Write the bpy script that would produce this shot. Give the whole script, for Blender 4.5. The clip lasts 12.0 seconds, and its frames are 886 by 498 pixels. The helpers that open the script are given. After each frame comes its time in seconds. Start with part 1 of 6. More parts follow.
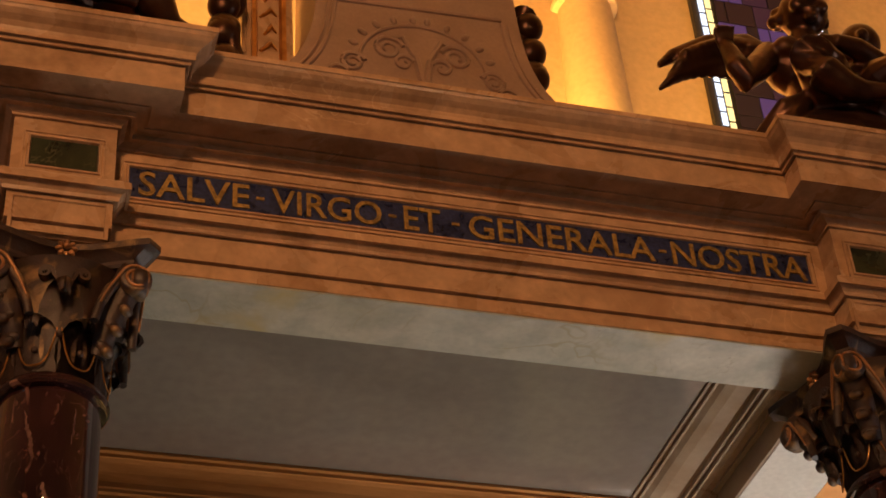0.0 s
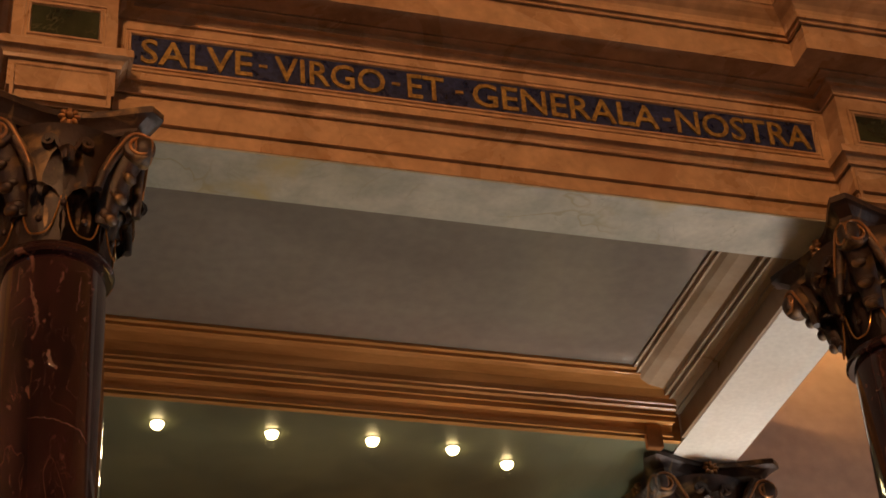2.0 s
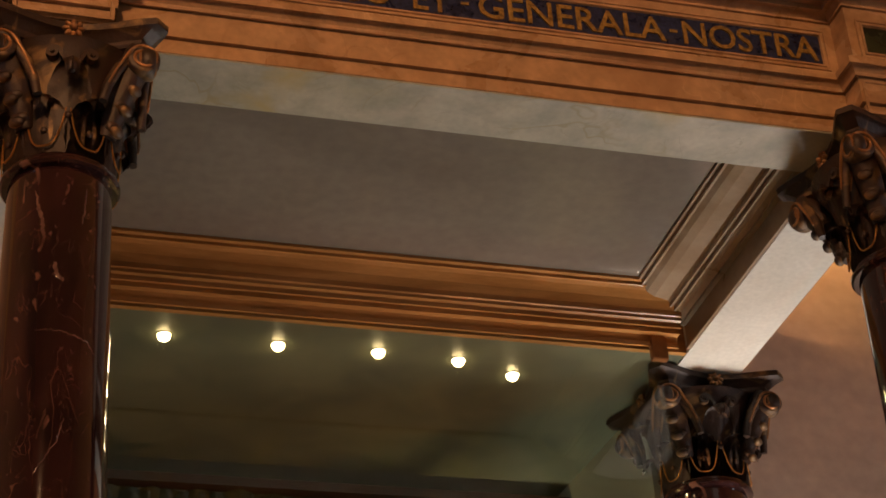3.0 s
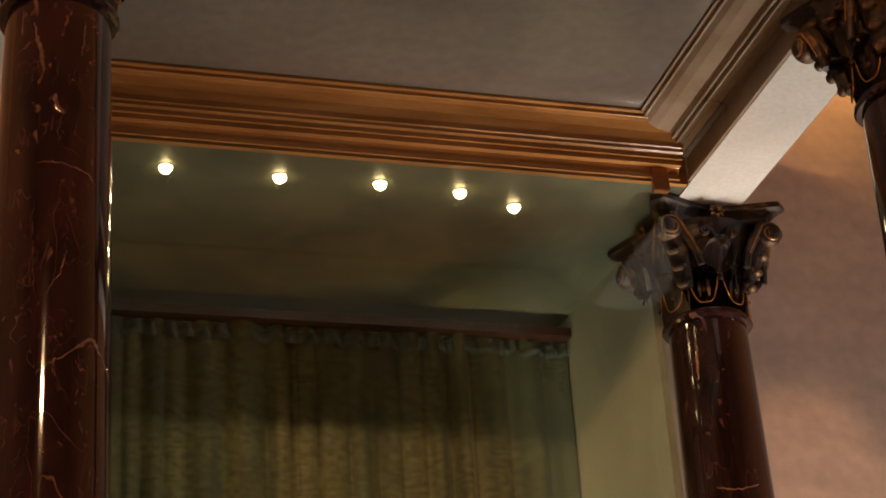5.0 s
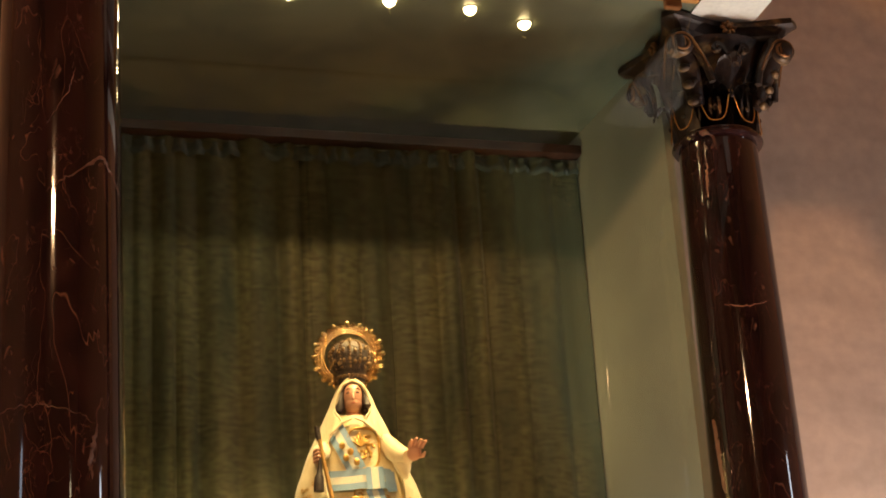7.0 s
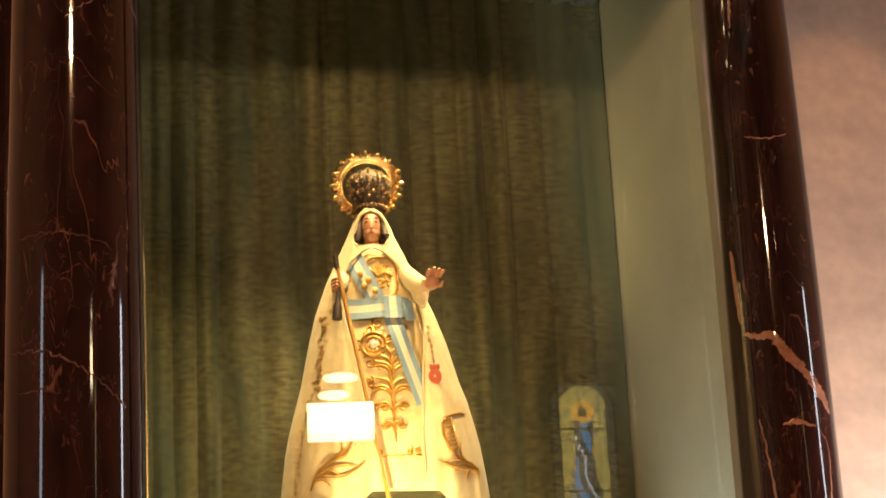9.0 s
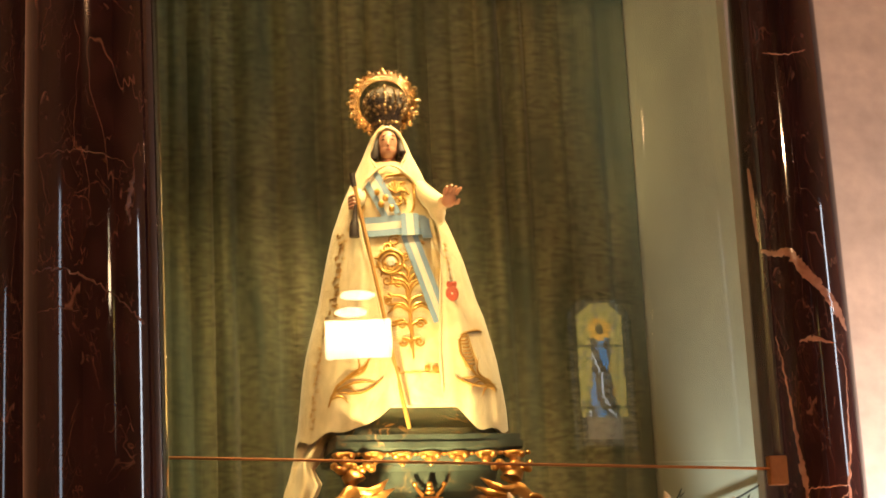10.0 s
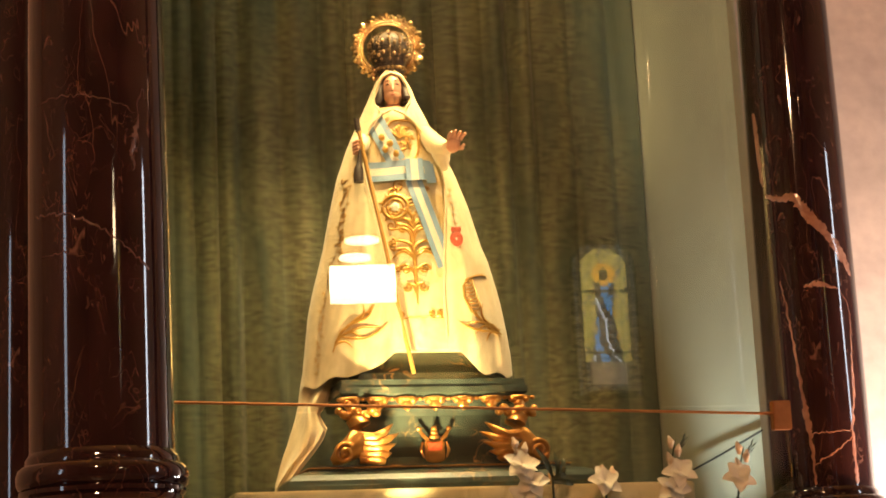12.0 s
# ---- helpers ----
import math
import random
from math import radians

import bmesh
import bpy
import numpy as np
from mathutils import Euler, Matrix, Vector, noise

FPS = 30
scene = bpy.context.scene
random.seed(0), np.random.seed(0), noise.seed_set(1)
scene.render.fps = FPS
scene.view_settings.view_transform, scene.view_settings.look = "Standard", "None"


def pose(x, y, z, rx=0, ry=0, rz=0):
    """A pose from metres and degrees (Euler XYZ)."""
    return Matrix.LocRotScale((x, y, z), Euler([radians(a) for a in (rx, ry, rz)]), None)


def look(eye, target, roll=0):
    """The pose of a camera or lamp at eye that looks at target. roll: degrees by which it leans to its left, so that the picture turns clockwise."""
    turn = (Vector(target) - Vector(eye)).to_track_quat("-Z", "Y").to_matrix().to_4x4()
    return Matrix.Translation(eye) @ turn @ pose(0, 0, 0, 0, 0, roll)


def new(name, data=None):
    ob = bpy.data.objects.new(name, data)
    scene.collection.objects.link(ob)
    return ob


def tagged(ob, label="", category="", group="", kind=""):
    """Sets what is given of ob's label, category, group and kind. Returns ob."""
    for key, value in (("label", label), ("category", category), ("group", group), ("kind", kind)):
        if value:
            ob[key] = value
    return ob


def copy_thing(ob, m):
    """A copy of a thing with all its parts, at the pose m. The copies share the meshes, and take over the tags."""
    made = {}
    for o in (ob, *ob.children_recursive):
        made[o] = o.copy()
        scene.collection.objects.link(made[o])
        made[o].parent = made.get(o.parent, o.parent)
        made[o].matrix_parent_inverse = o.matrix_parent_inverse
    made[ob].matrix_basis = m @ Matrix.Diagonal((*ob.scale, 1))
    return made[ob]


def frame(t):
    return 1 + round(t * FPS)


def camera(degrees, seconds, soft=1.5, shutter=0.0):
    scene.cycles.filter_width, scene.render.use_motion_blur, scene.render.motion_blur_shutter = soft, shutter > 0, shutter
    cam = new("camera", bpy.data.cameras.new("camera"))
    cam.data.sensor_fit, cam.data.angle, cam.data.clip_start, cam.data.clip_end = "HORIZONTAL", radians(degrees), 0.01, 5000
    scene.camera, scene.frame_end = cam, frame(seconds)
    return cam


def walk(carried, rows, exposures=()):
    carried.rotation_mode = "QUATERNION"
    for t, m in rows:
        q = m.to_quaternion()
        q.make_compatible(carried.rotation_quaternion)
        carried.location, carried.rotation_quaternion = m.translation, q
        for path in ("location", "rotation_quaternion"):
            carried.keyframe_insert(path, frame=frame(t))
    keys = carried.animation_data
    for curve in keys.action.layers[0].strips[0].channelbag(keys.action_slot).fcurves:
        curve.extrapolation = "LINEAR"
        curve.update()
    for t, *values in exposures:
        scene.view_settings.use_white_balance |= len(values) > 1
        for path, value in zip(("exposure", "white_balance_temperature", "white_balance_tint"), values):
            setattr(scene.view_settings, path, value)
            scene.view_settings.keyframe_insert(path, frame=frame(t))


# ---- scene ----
cam = camera(26.73, 12.0, soft=1.7)
EYE = (0.0, 0.0, 1.6)
# seconds, turn to the left, tilt up, lean to the right (degrees): a tilt on a fixed stand
ROWS = [
    (0.0, -18.507, 38.736, 4.572),
    (0.5, -18.42, 38.092, 4.52),
    (1.0, -18.312, 37.031, 4.426),
    (1.5, -18.19, 36.092, 4.367),
    (2.0, -17.981, 34.714, 4.245),
    (2.5, -17.738, 33.418, 4.141),
    (3.0, -17.541, 32.038, 4.025),
    (3.2, -17.492, 31.6, 4.017),
    (4.8, -17.137, 27.361, 3.868),
    (5.0, -17.078, 26.888, 3.854),
    (5.5, -16.88, 25.64, 3.775),
    (6.0, -16.683, 24.245, 3.692),
    (6.5, -16.52, 22.792, 3.645),
    (7.0, -16.351, 21.326, 3.569),
    (7.2, -16.28, 20.839, 3.528),
    (8.8, -15.614, 16.611, 2.927),
    (9.0, -15.446, 16.152, 2.885),
    (9.5, -15.034, 14.879, 2.84),
    (10.0, -14.779, 13.645, 2.786),
    (10.5, -14.636, 13.032, 2.768),
    (11.0, -14.519, 12.563, 2.698),
    (11.5, -14.495, 12.323, 2.714),
    (12.0, -14.558, 11.972, 2.719),
]


def aim(turn, tilt, lean):
    return Matrix.Translation(EYE) @ pose(0, 0, 0, 0, 0, turn) @ pose(0, 0, 0, 90 + tilt) @ pose(0, 0, 0, 0, 0, -lean)


walk(cam, [(t, aim(a, b, c)) for t, a, b, c in ROWS], [(0.0, 0.0), (6.5, 0.0), (7.5, 0.06), (9.0, 0.25), (10.0, 0.36), (12.0, 0.45)])

# ---- light ----
world = bpy.data.worlds.new("world")
scene.world = world
world.use_nodes = True
world.node_tree.nodes["Background"].inputs[0].default_value = (0.6, 0.75, 1.0, 1)
world.node_tree.nodes["Background"].inputs[1].default_value = 0.3


def lamp(name, kind, m, power, colour, **more):
    data = bpy.data.lights.new(name, kind)
    data.energy, data.color = power, colour
    if kind == "AREA":
        data.shape = "RECTANGLE"
        data.size, data.size_y = more["size"]
    if kind == "SPOT":
        data.spot_size, data.spot_blend, data.shadow_soft_size = radians(more["cone"]), more["blend"], more["soft"]
    if kind == "POINT":
        data.shadow_soft_size = more["soft"]
    ob = new(name, data)
    ob.matrix_world = m
    return ob


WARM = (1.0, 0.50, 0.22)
# nave floodlights on the altar: the first mirrored in the glass, the second added
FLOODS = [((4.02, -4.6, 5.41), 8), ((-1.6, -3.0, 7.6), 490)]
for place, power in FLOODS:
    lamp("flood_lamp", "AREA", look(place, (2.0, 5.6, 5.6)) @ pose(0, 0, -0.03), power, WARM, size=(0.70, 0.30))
# added cool fill for assumed windows of the nave; none are built
lamp("cool_side_fill", "AREA", look((11.6, 2.0, 4.4), (3.8, 8.0, 2.4)), 82, (0.85, 0.92, 1.0), size=(0.7, 3.6))
lamp("cool_side_fill", "AREA", look((-7.6, 1.0, 4.0), (2.5, 6.5, 6.1)), 26, (0.72, 0.85, 1.0), size=(0.7, 3.6))
# assumed white uplights on stands by the altar, unseen, also brightening the soffit
UPLIGHTS = [((5.6, 7.1, 1.25), 95, (4.6, 8.2, 2.2)), ((5.15, 7.75, 1.45), 110, (4.7, 8.2, 2.0))]
for place, power, to in UPLIGHTS:
    lamp("uplight_lamp", "AREA", look(place, to), power, (1.0, 0.93, 0.86), size=(0.7, 0.5))
# downlights in the ceiling of the niche
SPOTS = [(0.985, 7.425), (1.515, 7.43), (1.992, 7.42), (2.389, 7.44), (2.69, 7.54)]
for (sx, sy), power in zip(SPOTS, (11, 11, 10, 7, 3)):
    lamp("downlight_lamp", "SPOT", look((sx, sy, 5.82), (sx, sy + 0.001, 3.0)), power, (1.0, 0.74, 0.36), cone=131, blend=0.05, soft=0.03)
for (sx, sy), power in zip(SPOTS, (210, 220, 240, 290, 340)):
    lamp("downlight_beam", "SPOT", look((sx, sy, 5.815), (0.62 * sx + 0.42, 8.25, 2.6)), power, (1.0, 0.71, 0.32), cone=50, blend=1.0, soft=0.03)
# footlights behind the glass, below the statue
FOOTLIGHTS = [((1.68, 7.32, 2.09), 310, (2.0, 8.0, 2.98), (1.0, 0.71, 0.30)), ((3.10, 7.72, 1.20), 250, (3.39, 7.84, 2.35), (0.95, 1.0, 0.92))]
for place, power, to, tint in FOOTLIGHTS:
    lamp("footlight_lamp", "SPOT", look(place, to), power, tint, cone=52, blend=1.0, soft=0.06)
# added warm lamp, source unseen, for the glow at the right rear column's foot
lamp("column_foot_fill", "SPOT", look((4.05, 7.05, 1.30), (3.72, 7.5, 2.3)), 170, (1.0, 0.42, 0.16), cone=80, blend=1.0, soft=0.05)
# lamps hidden behind the attic, washing the apse wall
for sx, to in ((0.4, 0.7), (1.9, 2.6), (3.4, 5.0)):
    lamp("cove_lamp", "AREA", look((sx, 7.3, 7.5), (to, 8.2, 10.4)), 190, (1.0, 0.50, 0.12), size=(1.2, 0.2))


# ---- materials ----
def material(name, base, rough=0.6, metal=0.0, **k):
    """A surface of mottled colour: base, a second colour, noise at two scales, fine relief."""
    m = bpy.data.materials.new(name)
    m.use_nodes = True
    nt = m.node_tree
    n, l = nt.nodes, nt.links
    b = n["Principled BSDF"]
    b.inputs["Roughness"].default_value, b.inputs["Metallic"].default_value = rough, metal
    co = n.new("ShaderNodeTexCoord").outputs["Object"]
    if k.get("stretch"):
        mp = n.new("ShaderNodeMapping")
        mp.inputs["Scale"].default_value = k["stretch"]
        l.new(co, mp.inputs[0])
        co = mp.outputs[0]

    def tex(scale, detail=5, distort=0.0, kind="ShaderNodeTexNoise"):
        t = n.new(kind)
        t.inputs["Scale"].default_value = scale
        if kind == "ShaderNodeTexNoise":
            t.inputs["Detail"].default_value, t.inputs["Distortion"].default_value = detail, distort
        l.new(co, t.inputs["Vector"])
        return t

    def ramp(src, stops):
        r = n.new("ShaderNodeValToRGB")
        e = r.color_ramp.elements
        while len(e) < len(stops):
            e.new(0.5)
        for el, (p, c) in zip(e, stops):
            el.position, el.color = p, (*c, 1)
        l.new(src, r.inputs[0])
        return r.outputs[0]

    def mix(fac, a, c, mode="MIX"):
        x = n.new("ShaderNodeMix")
        x.data_type, x.blend_type = "RGBA", mode
        if isinstance(fac, float):
            x.inputs[0].default_value = fac
        else:
            l.new(fac, x.inputs[0])
        for v, i in ((a, 6), (c, 7)):
            if isinstance(v, tuple):
                x.inputs[i].default_value = (*v, 1)
            else:
                l.new(v, x.inputs[i])
        return x.outputs[2]

    second = k.get("second", tuple(c * 0.7 for c in base))
    big = tex(k.get("scale", 3.0), 6, k.get("distort", 0.6))
    colour = ramp(big.outputs[0], [(0.32, second), (0.66, base)])
    fine = tex(k.get("scale", 3.0) * 14, 4)
    grain = ramp(fine.outputs[0], [(0.3, (0.78,) * 3), (0.7, (1.0,) * 3)])
    colour = mix(k.get("grain", 0.6), colour, grain, "MULTIPLY")
    if "speck" in k:
        f_scale, low, flat = k["speck"]
        mq = n.new("ShaderNodeMapping")
        mq.inputs["Scale"].default_value = flat
        l.new(n["Texture Coordinate"].outputs["Object"], mq.inputs[0])
        f_tex = n.new("ShaderNodeTexNoise")
        f_tex.inputs["Scale"].default_value, f_tex.inputs["Detail"].default_value = f_scale, 4
        l.new(mq.outputs[0], f_tex.inputs["Vector"])
        colour = mix(1.0, colour, ramp(f_tex.outputs[0], [(0.36, (low,) * 3), (0.64, (1.0,) * 3)]), "MULTIPLY")
    if "veins" in k:
        # thin bright lines where a warped noise crosses its middle
        for scale, width, strength, tint in k["veins"]:
            v = tex(scale, 3, 1.6)
            sub = n.new("ShaderNodeMath")
            sub.operation = "SUBTRACT"
            l.new(v.outputs[0], sub.inputs[0])
            sub.inputs[1].default_value = 0.5
            ab = n.new("ShaderNodeMath")
            ab.operation = "ABSOLUTE"
            l.new(sub.outputs[0], ab.inputs[0])
            line = ramp(ab.outputs[0], [(0.0, (1, 1, 1)), (width, (0, 0, 0))])
            gate = ramp(tex(scale * 0.7 + 0.9, 2).outputs[0], [(0.5, (0, 0, 0)), (0.62, (strength,) * 3)])
            colour = mix(mix(1.0, line, gate, "MULTIPLY"), colour, tint)
    if "stain" in k:
        s_scale, lo, hi, tint = k["stain"]
        colour = mix(ramp(tex(s_scale, 4, 1.0).outputs[0], [(lo, (0, 0, 0)), (hi, (0.8,) * 3)]), colour, tint)
    l.new(colour, b.inputs["Base Color"])
    if k.get("rough_var"):
        mr = n.new("ShaderNodeMapRange")
        mr.inputs[3].default_value, mr.inputs[4].default_value = rough - k["rough_var"], rough + k["rough_var"]
        l.new(big.outputs[0], mr.inputs[0])
        l.new(mr.outputs[0], b.inputs["Roughness"])
    if k.get("bump", 0.0):
        bp = n.new("ShaderNodeBump")
        bp.inputs["Strength"].default_value, bp.inputs["Distance"].default_value = k["bump"], k.get("depth", 0.004)
        l.new(tex(k.get("bump_scale", 40.0), 5).outputs[0], bp.inputs["Height"])
        l.new(bp.outputs[0], b.inputs["Normal"])
    if k.get("coat"):
        b.inputs["Coat Weight"].default_value, b.inputs["Coat Roughness"].default_value = k["coat"], 0.03
    if k.get("sheen"):
        b.inputs["Sheen Weight"].default_value, b.inputs["Sheen Roughness"].default_value = k["sheen"], 0.4
    return m


def glowing(name, colour, strength):
    m = bpy.data.materials.new(name)
    m.use_nodes = True
    b = m.node_tree.nodes["Principled BSDF"]
    b.inputs["Base Color"].default_value = (0.02, 0.02, 0.02, 1)
    b.inputs["Specular IOR Level"].default_value = 0.1
    b.inputs["Emission Color"].default_value = (*colour, 1)
    b.inputs["Emission Strength"].default_value = strength
    return m


def pane_glass(name, straight=0.05):
    """Clear glass: a mirror laid over a transparent sheet, weak head-on and strong at a grazing view, alike on both faces."""
    m = bpy.data.materials.new(name)
    m.use_nodes = True
    n, l = m.node_tree.nodes, m.node_tree.links
    n.clear()
    out, mixer, lw = n.new("ShaderNodeOutputMaterial"), n.new("ShaderNodeMixShader"), n.new("ShaderNodeLayerWeight")
    tr, gl = n.new("ShaderNodeBsdfTransparent"), n.new("ShaderNodeBsdfGlossy")
    lw.inputs["Blend"].default_value = 0.5
    steep, gain = n.new("ShaderNodeMath"), n.new("ShaderNodeMath")
    steep.operation, gain.operation = "POWER", "MULTIPLY_ADD"
    steep.inputs[1].default_value = 4.0
    gain.inputs[1].default_value, gain.inputs[2].default_value = 0.6, straight
    l.new(lw.outputs["Facing"], steep.inputs[0])
    l.new(steep.outputs[0], gain.inputs[0])
    tr.inputs[0].default_value = (0.95, 0.97, 0.95, 1)
    gl.inputs["Roughness"].default_value = 0.005
    l.new(gain.outputs[0], mixer.inputs[0])
    l.new(tr.outputs[0], mixer.inputs[1])
    l.new(gl.outputs[0], mixer.inputs[2])
    l.new(mixer.outputs[0], out.inputs[0])
    return m


STONE = material("polished_beige_stone", (0.53, 0.325, 0.18), 0.28, second=(0.36, 0.205, 0.108), scale=2.4, distort=1.2, bump=0.15, bump_scale=60, depth=0.002, rough_var=0.12, stain=(2.4, 0.58, 0.76, (0.27, 0.14, 0.07)),
                 grain=0.9, speck=(11.0, 0.80, (1, 1, 1)), veins=[(1.3, 0.012, 0.55, (0.26, 0.14, 0.065)), (3.2, 0.007, 0.5, (0.24, 0.12, 0.055)), (2.1, 0.006, 0.4, (0.62, 0.42, 0.26))])
SOFFIT = material("pale_marble", (0.6, 0.56, 0.46), 0.35, second=(0.47, 0.45, 0.36), scale=2.6, distort=1.2, bump=0.1, bump_scale=30, depth=0.002,
                  speck=(7.0, 0.78, (1, 1, 1)), veins=[(1.6, 0.016, 0.75, (0.34, 0.28, 0.16)), (3.4, 0.008, 0.6, (0.30, 0.27, 0.18))], stain=(2.3, 0.58, 0.74, (0.46, 0.36, 0.16)))
WHITE = material("off_white_plaster", (0.74, 0.72, 0.66), 0.6, second=(0.66, 0.63, 0.56), scale=3, bump=0.2, bump_scale=30)
MARBLE = material("red_marble", (0.034, 0.0125, 0.0132), 0.055, second=(0.011, 0.0054, 0.0060), scale=5.5, distort=1.8, grain=0.7, rough_var=0.02,
                  veins=[(3.4, 0.0022, 0.45, (0.30, 0.15, 0.10)), (9.0, 0.006, 0.55, (0.22, 0.10, 0.07)), (17.0, 0.009, 0.45, (0.16, 0.08, 0.06))], stain=(19.0, 0.66, 0.74, (0.17, 0.085, 0.065)), stretch=(1, 1, 0.45), coat=0.4)
BRONZE = material("dark_gilt_bronze", (0.046, 0.021, 0.013), 0.5, 0.15, second=(0.020, 0.010, 0.006), scale=9, bump=0.6, bump_scale=45, depth=0.006, stain=(7.0, 0.54, 0.70, (0.36, 0.21, 0.08)))
GILT = material("worn_gilding", (0.68, 0.34, 0.10), 0.30, 0.85, second=(0.40, 0.17, 0.045), scale=12, bump=0.4, bump_scale=60)
ANGEL = material("brown_bronze", (0.085, 0.038, 0.022), 0.30, 0.8, second=(0.040, 0.018, 0.011), scale=7, bump=0.35, bump_scale=35, depth=0.004)
CEILING = material("grey_gloss_paint", (0.235, 0.205, 0.17), 0.09, second=(0.185, 0.16, 0.135), scale=1.2, bump=0.03, bump_scale=6, rough_var=0.04, coat=0.7)
BROWN = material("varnished_brown_moulding", (0.60, 0.285, 0.09), 0.22, second=(0.38, 0.165, 0.045), scale=4, stretch=(0.4, 3, 3), bump=0.1, bump_scale=30, rough_var=0.08)
SIDE_BROWN = material("taupe_moulding_paint", (0.40, 0.31, 0.22), 0.3, second=(0.26, 0.17, 0.10), scale=2.5, bump=0.1, bump_scale=30, rough_var=0.08)
MOSAIC = material("blue_mosaic", (0.034, 0.046, 0.125), 0.3, second=(0.018, 0.022, 0.06), speck=(55.0, 0.4, (1, 1, 1)), scale=14, bump=0.6, bump_scale=80, depth=0.003, rough_var=0.15)
GOLD_LETTER = material("gold_mosaic", (0.56, 0.34, 0.09), 0.34, 0.35, second=(0.34, 0.2, 0.05), speck=(60.0, 0.5, (1, 1, 1)), scale=20, bump=0.6, bump_scale=80)
GREEN_STONE = material("dark_green_marble", (0.035, 0.04, 0.02), 0.15, second=(0.015, 0.016, 0.01), scale=8, veins=[(6.0, 0.02, 0.5, (0.1, 0.1, 0.05))])
# vertical colour streaks add fold shading and sheen to the damask's own mottling
CURTAIN = material("green_damask", (0.205, 0.190, 0.090), 0.7, second=(0.062, 0.082, 0.046), speck=(26.0, 0.42, (0.7, 1, 2.2)), scale=7, distort=0.3, grain=1.0, stretch=(1, 1, 0.14), bump=0.8, bump_scale=90, sheen=0.25, stain=(1.7, 0.50, 0.70, (0.070, 0.105, 0.088)))
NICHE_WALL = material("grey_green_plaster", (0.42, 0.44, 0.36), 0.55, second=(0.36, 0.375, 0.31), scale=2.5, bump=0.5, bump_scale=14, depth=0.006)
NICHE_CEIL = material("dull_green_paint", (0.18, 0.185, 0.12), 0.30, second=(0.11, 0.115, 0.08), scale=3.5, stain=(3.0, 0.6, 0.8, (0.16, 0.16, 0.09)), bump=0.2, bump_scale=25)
PLASTER = material("pinkish_plaster", (0.50, 0.38, 0.31), 0.7, second=(0.43, 0.33, 0.28), speck=(4.0, 0.86, (0.5, 1, 1.6)), scale=1.1, bump=0.35, bump_scale=9, depth=0.008)
CREAM = material("cream_plaster", (0.68, 0.50, 0.27), 0.6, second=(0.62, 0.44, 0.23), scale=1.5, bump=0.2, bump_scale=16)
DARK_STONE = material("dark_cover_stone", (0.16, 0.145, 0.11), 0.2, second=(0.09, 0.08, 0.06), scale=6, stretch=(1, 1, 0.4), stain=(9.0, 0.62, 0.72, (0.2, 0.17, 0.1)))
COPPER = material("copper_clip", (0.55, 0.24, 0.09), 0.35, 0.7, second=(0.45, 0.19, 0.07), scale=20)
FLOORING = material("nave_floor_tiles", (0.17, 0.13, 0.10), 0.3, second=(0.12, 0.09, 0.07), scale=2)
RELIEF = material("carved_brown_stone", (0.30, 0.19, 0.13), 0.45, second=(0.24, 0.15, 0.10), scale=5, bump=0.3, bump_scale=30)
WINDOW_LEAD = material("black_lead", (0.02, 0.02, 0.02), 0.5)
GLASS = pane_glass("clear_glass", 0.055)
LAMP_GLOW = glowing("lamp_glow", (1.0, 0.72, 0.34), 28.0)
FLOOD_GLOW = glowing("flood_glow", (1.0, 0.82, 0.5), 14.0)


# ---- building blocks ----
def put(name, bm, mat, parent=None, label="", smooth=None, sharp=35):
    me = bpy.data.meshes.new(name)
    bmesh.ops.recalc_face_normals(bm, faces=bm.faces[:])
    bm.to_mesh(me)
    bm.free()
    for m in mat if isinstance(mat, list) else [mat]:
        me.materials.append(m)
    if smooth:
        me.shade_smooth()
        me.set_sharp_from_angle(angle=radians(sharp))
    ob = new(name, me)
    if parent:
        ob.parent = parent
    if label:
        ob["label"] = label
    return ob


def part(name, bm, mat, parent, label="", smooth=None, sharp=35):
    return put(name, bm, mat, parent, label, smooth, sharp)


def thing(name, label, category, at=(0, 0, 0), group=""):
    ob = new(name)
    ob.empty_display_size = 0.1
    ob.location = at
    return tagged(ob, label, category, group)


def structure(ob, label=""):
    return tagged(ob, label, kind="structure")


def box(bm, x0, x1, y0, y1, z0, z1, bevel=0.0):
    vs = [bm.verts.new(p) for p in ((x0, y0, z0), (x1, y0, z0), (x1, y1, z0), (x0, y1, z0), (x0, y0, z1), (x1, y0, z1), (x1, y1, z1), (x0, y1, z1))]
    fs = [bm.faces.new([vs[i] for i in f]) for f in ((0, 1, 2, 3), (4, 5, 6, 7), (0, 1, 5, 4), (1, 2, 6, 5), (2, 3, 7, 6), (3, 0, 4, 7))]
    if bevel:
        es = {e for f in fs for e in f.edges}
        bmesh.ops.bevel(bm, geom=list(es), offset=bevel, segments=2, affect="EDGES")
    return bm


def a_box(*a, **k):
    return box(bmesh.new(), *a, **k)


def lathe(profile, seg=64, bm=None, at=(0, 0, 0)):
    """Turns (radius, height) pairs round the z axis."""
    bm = bm or bmesh.new()
    rings = []
    for r, z in profile:
        rings.append([bm.verts.new((at[0] + r * math.cos(2 * math.pi * i / seg), at[1] + r * math.sin(2 * math.pi * i / seg), at[2] + z)) for i in range(seg)])
    for a, b in zip(rings, rings[1:]):
        for i in range(seg):
            bm.faces.new((a[i], a[(i + 1) % seg], b[(i + 1) % seg], b[i]))
    bm.faces.new(rings[0])
    bm.faces.new(rings[-1])
    return bm


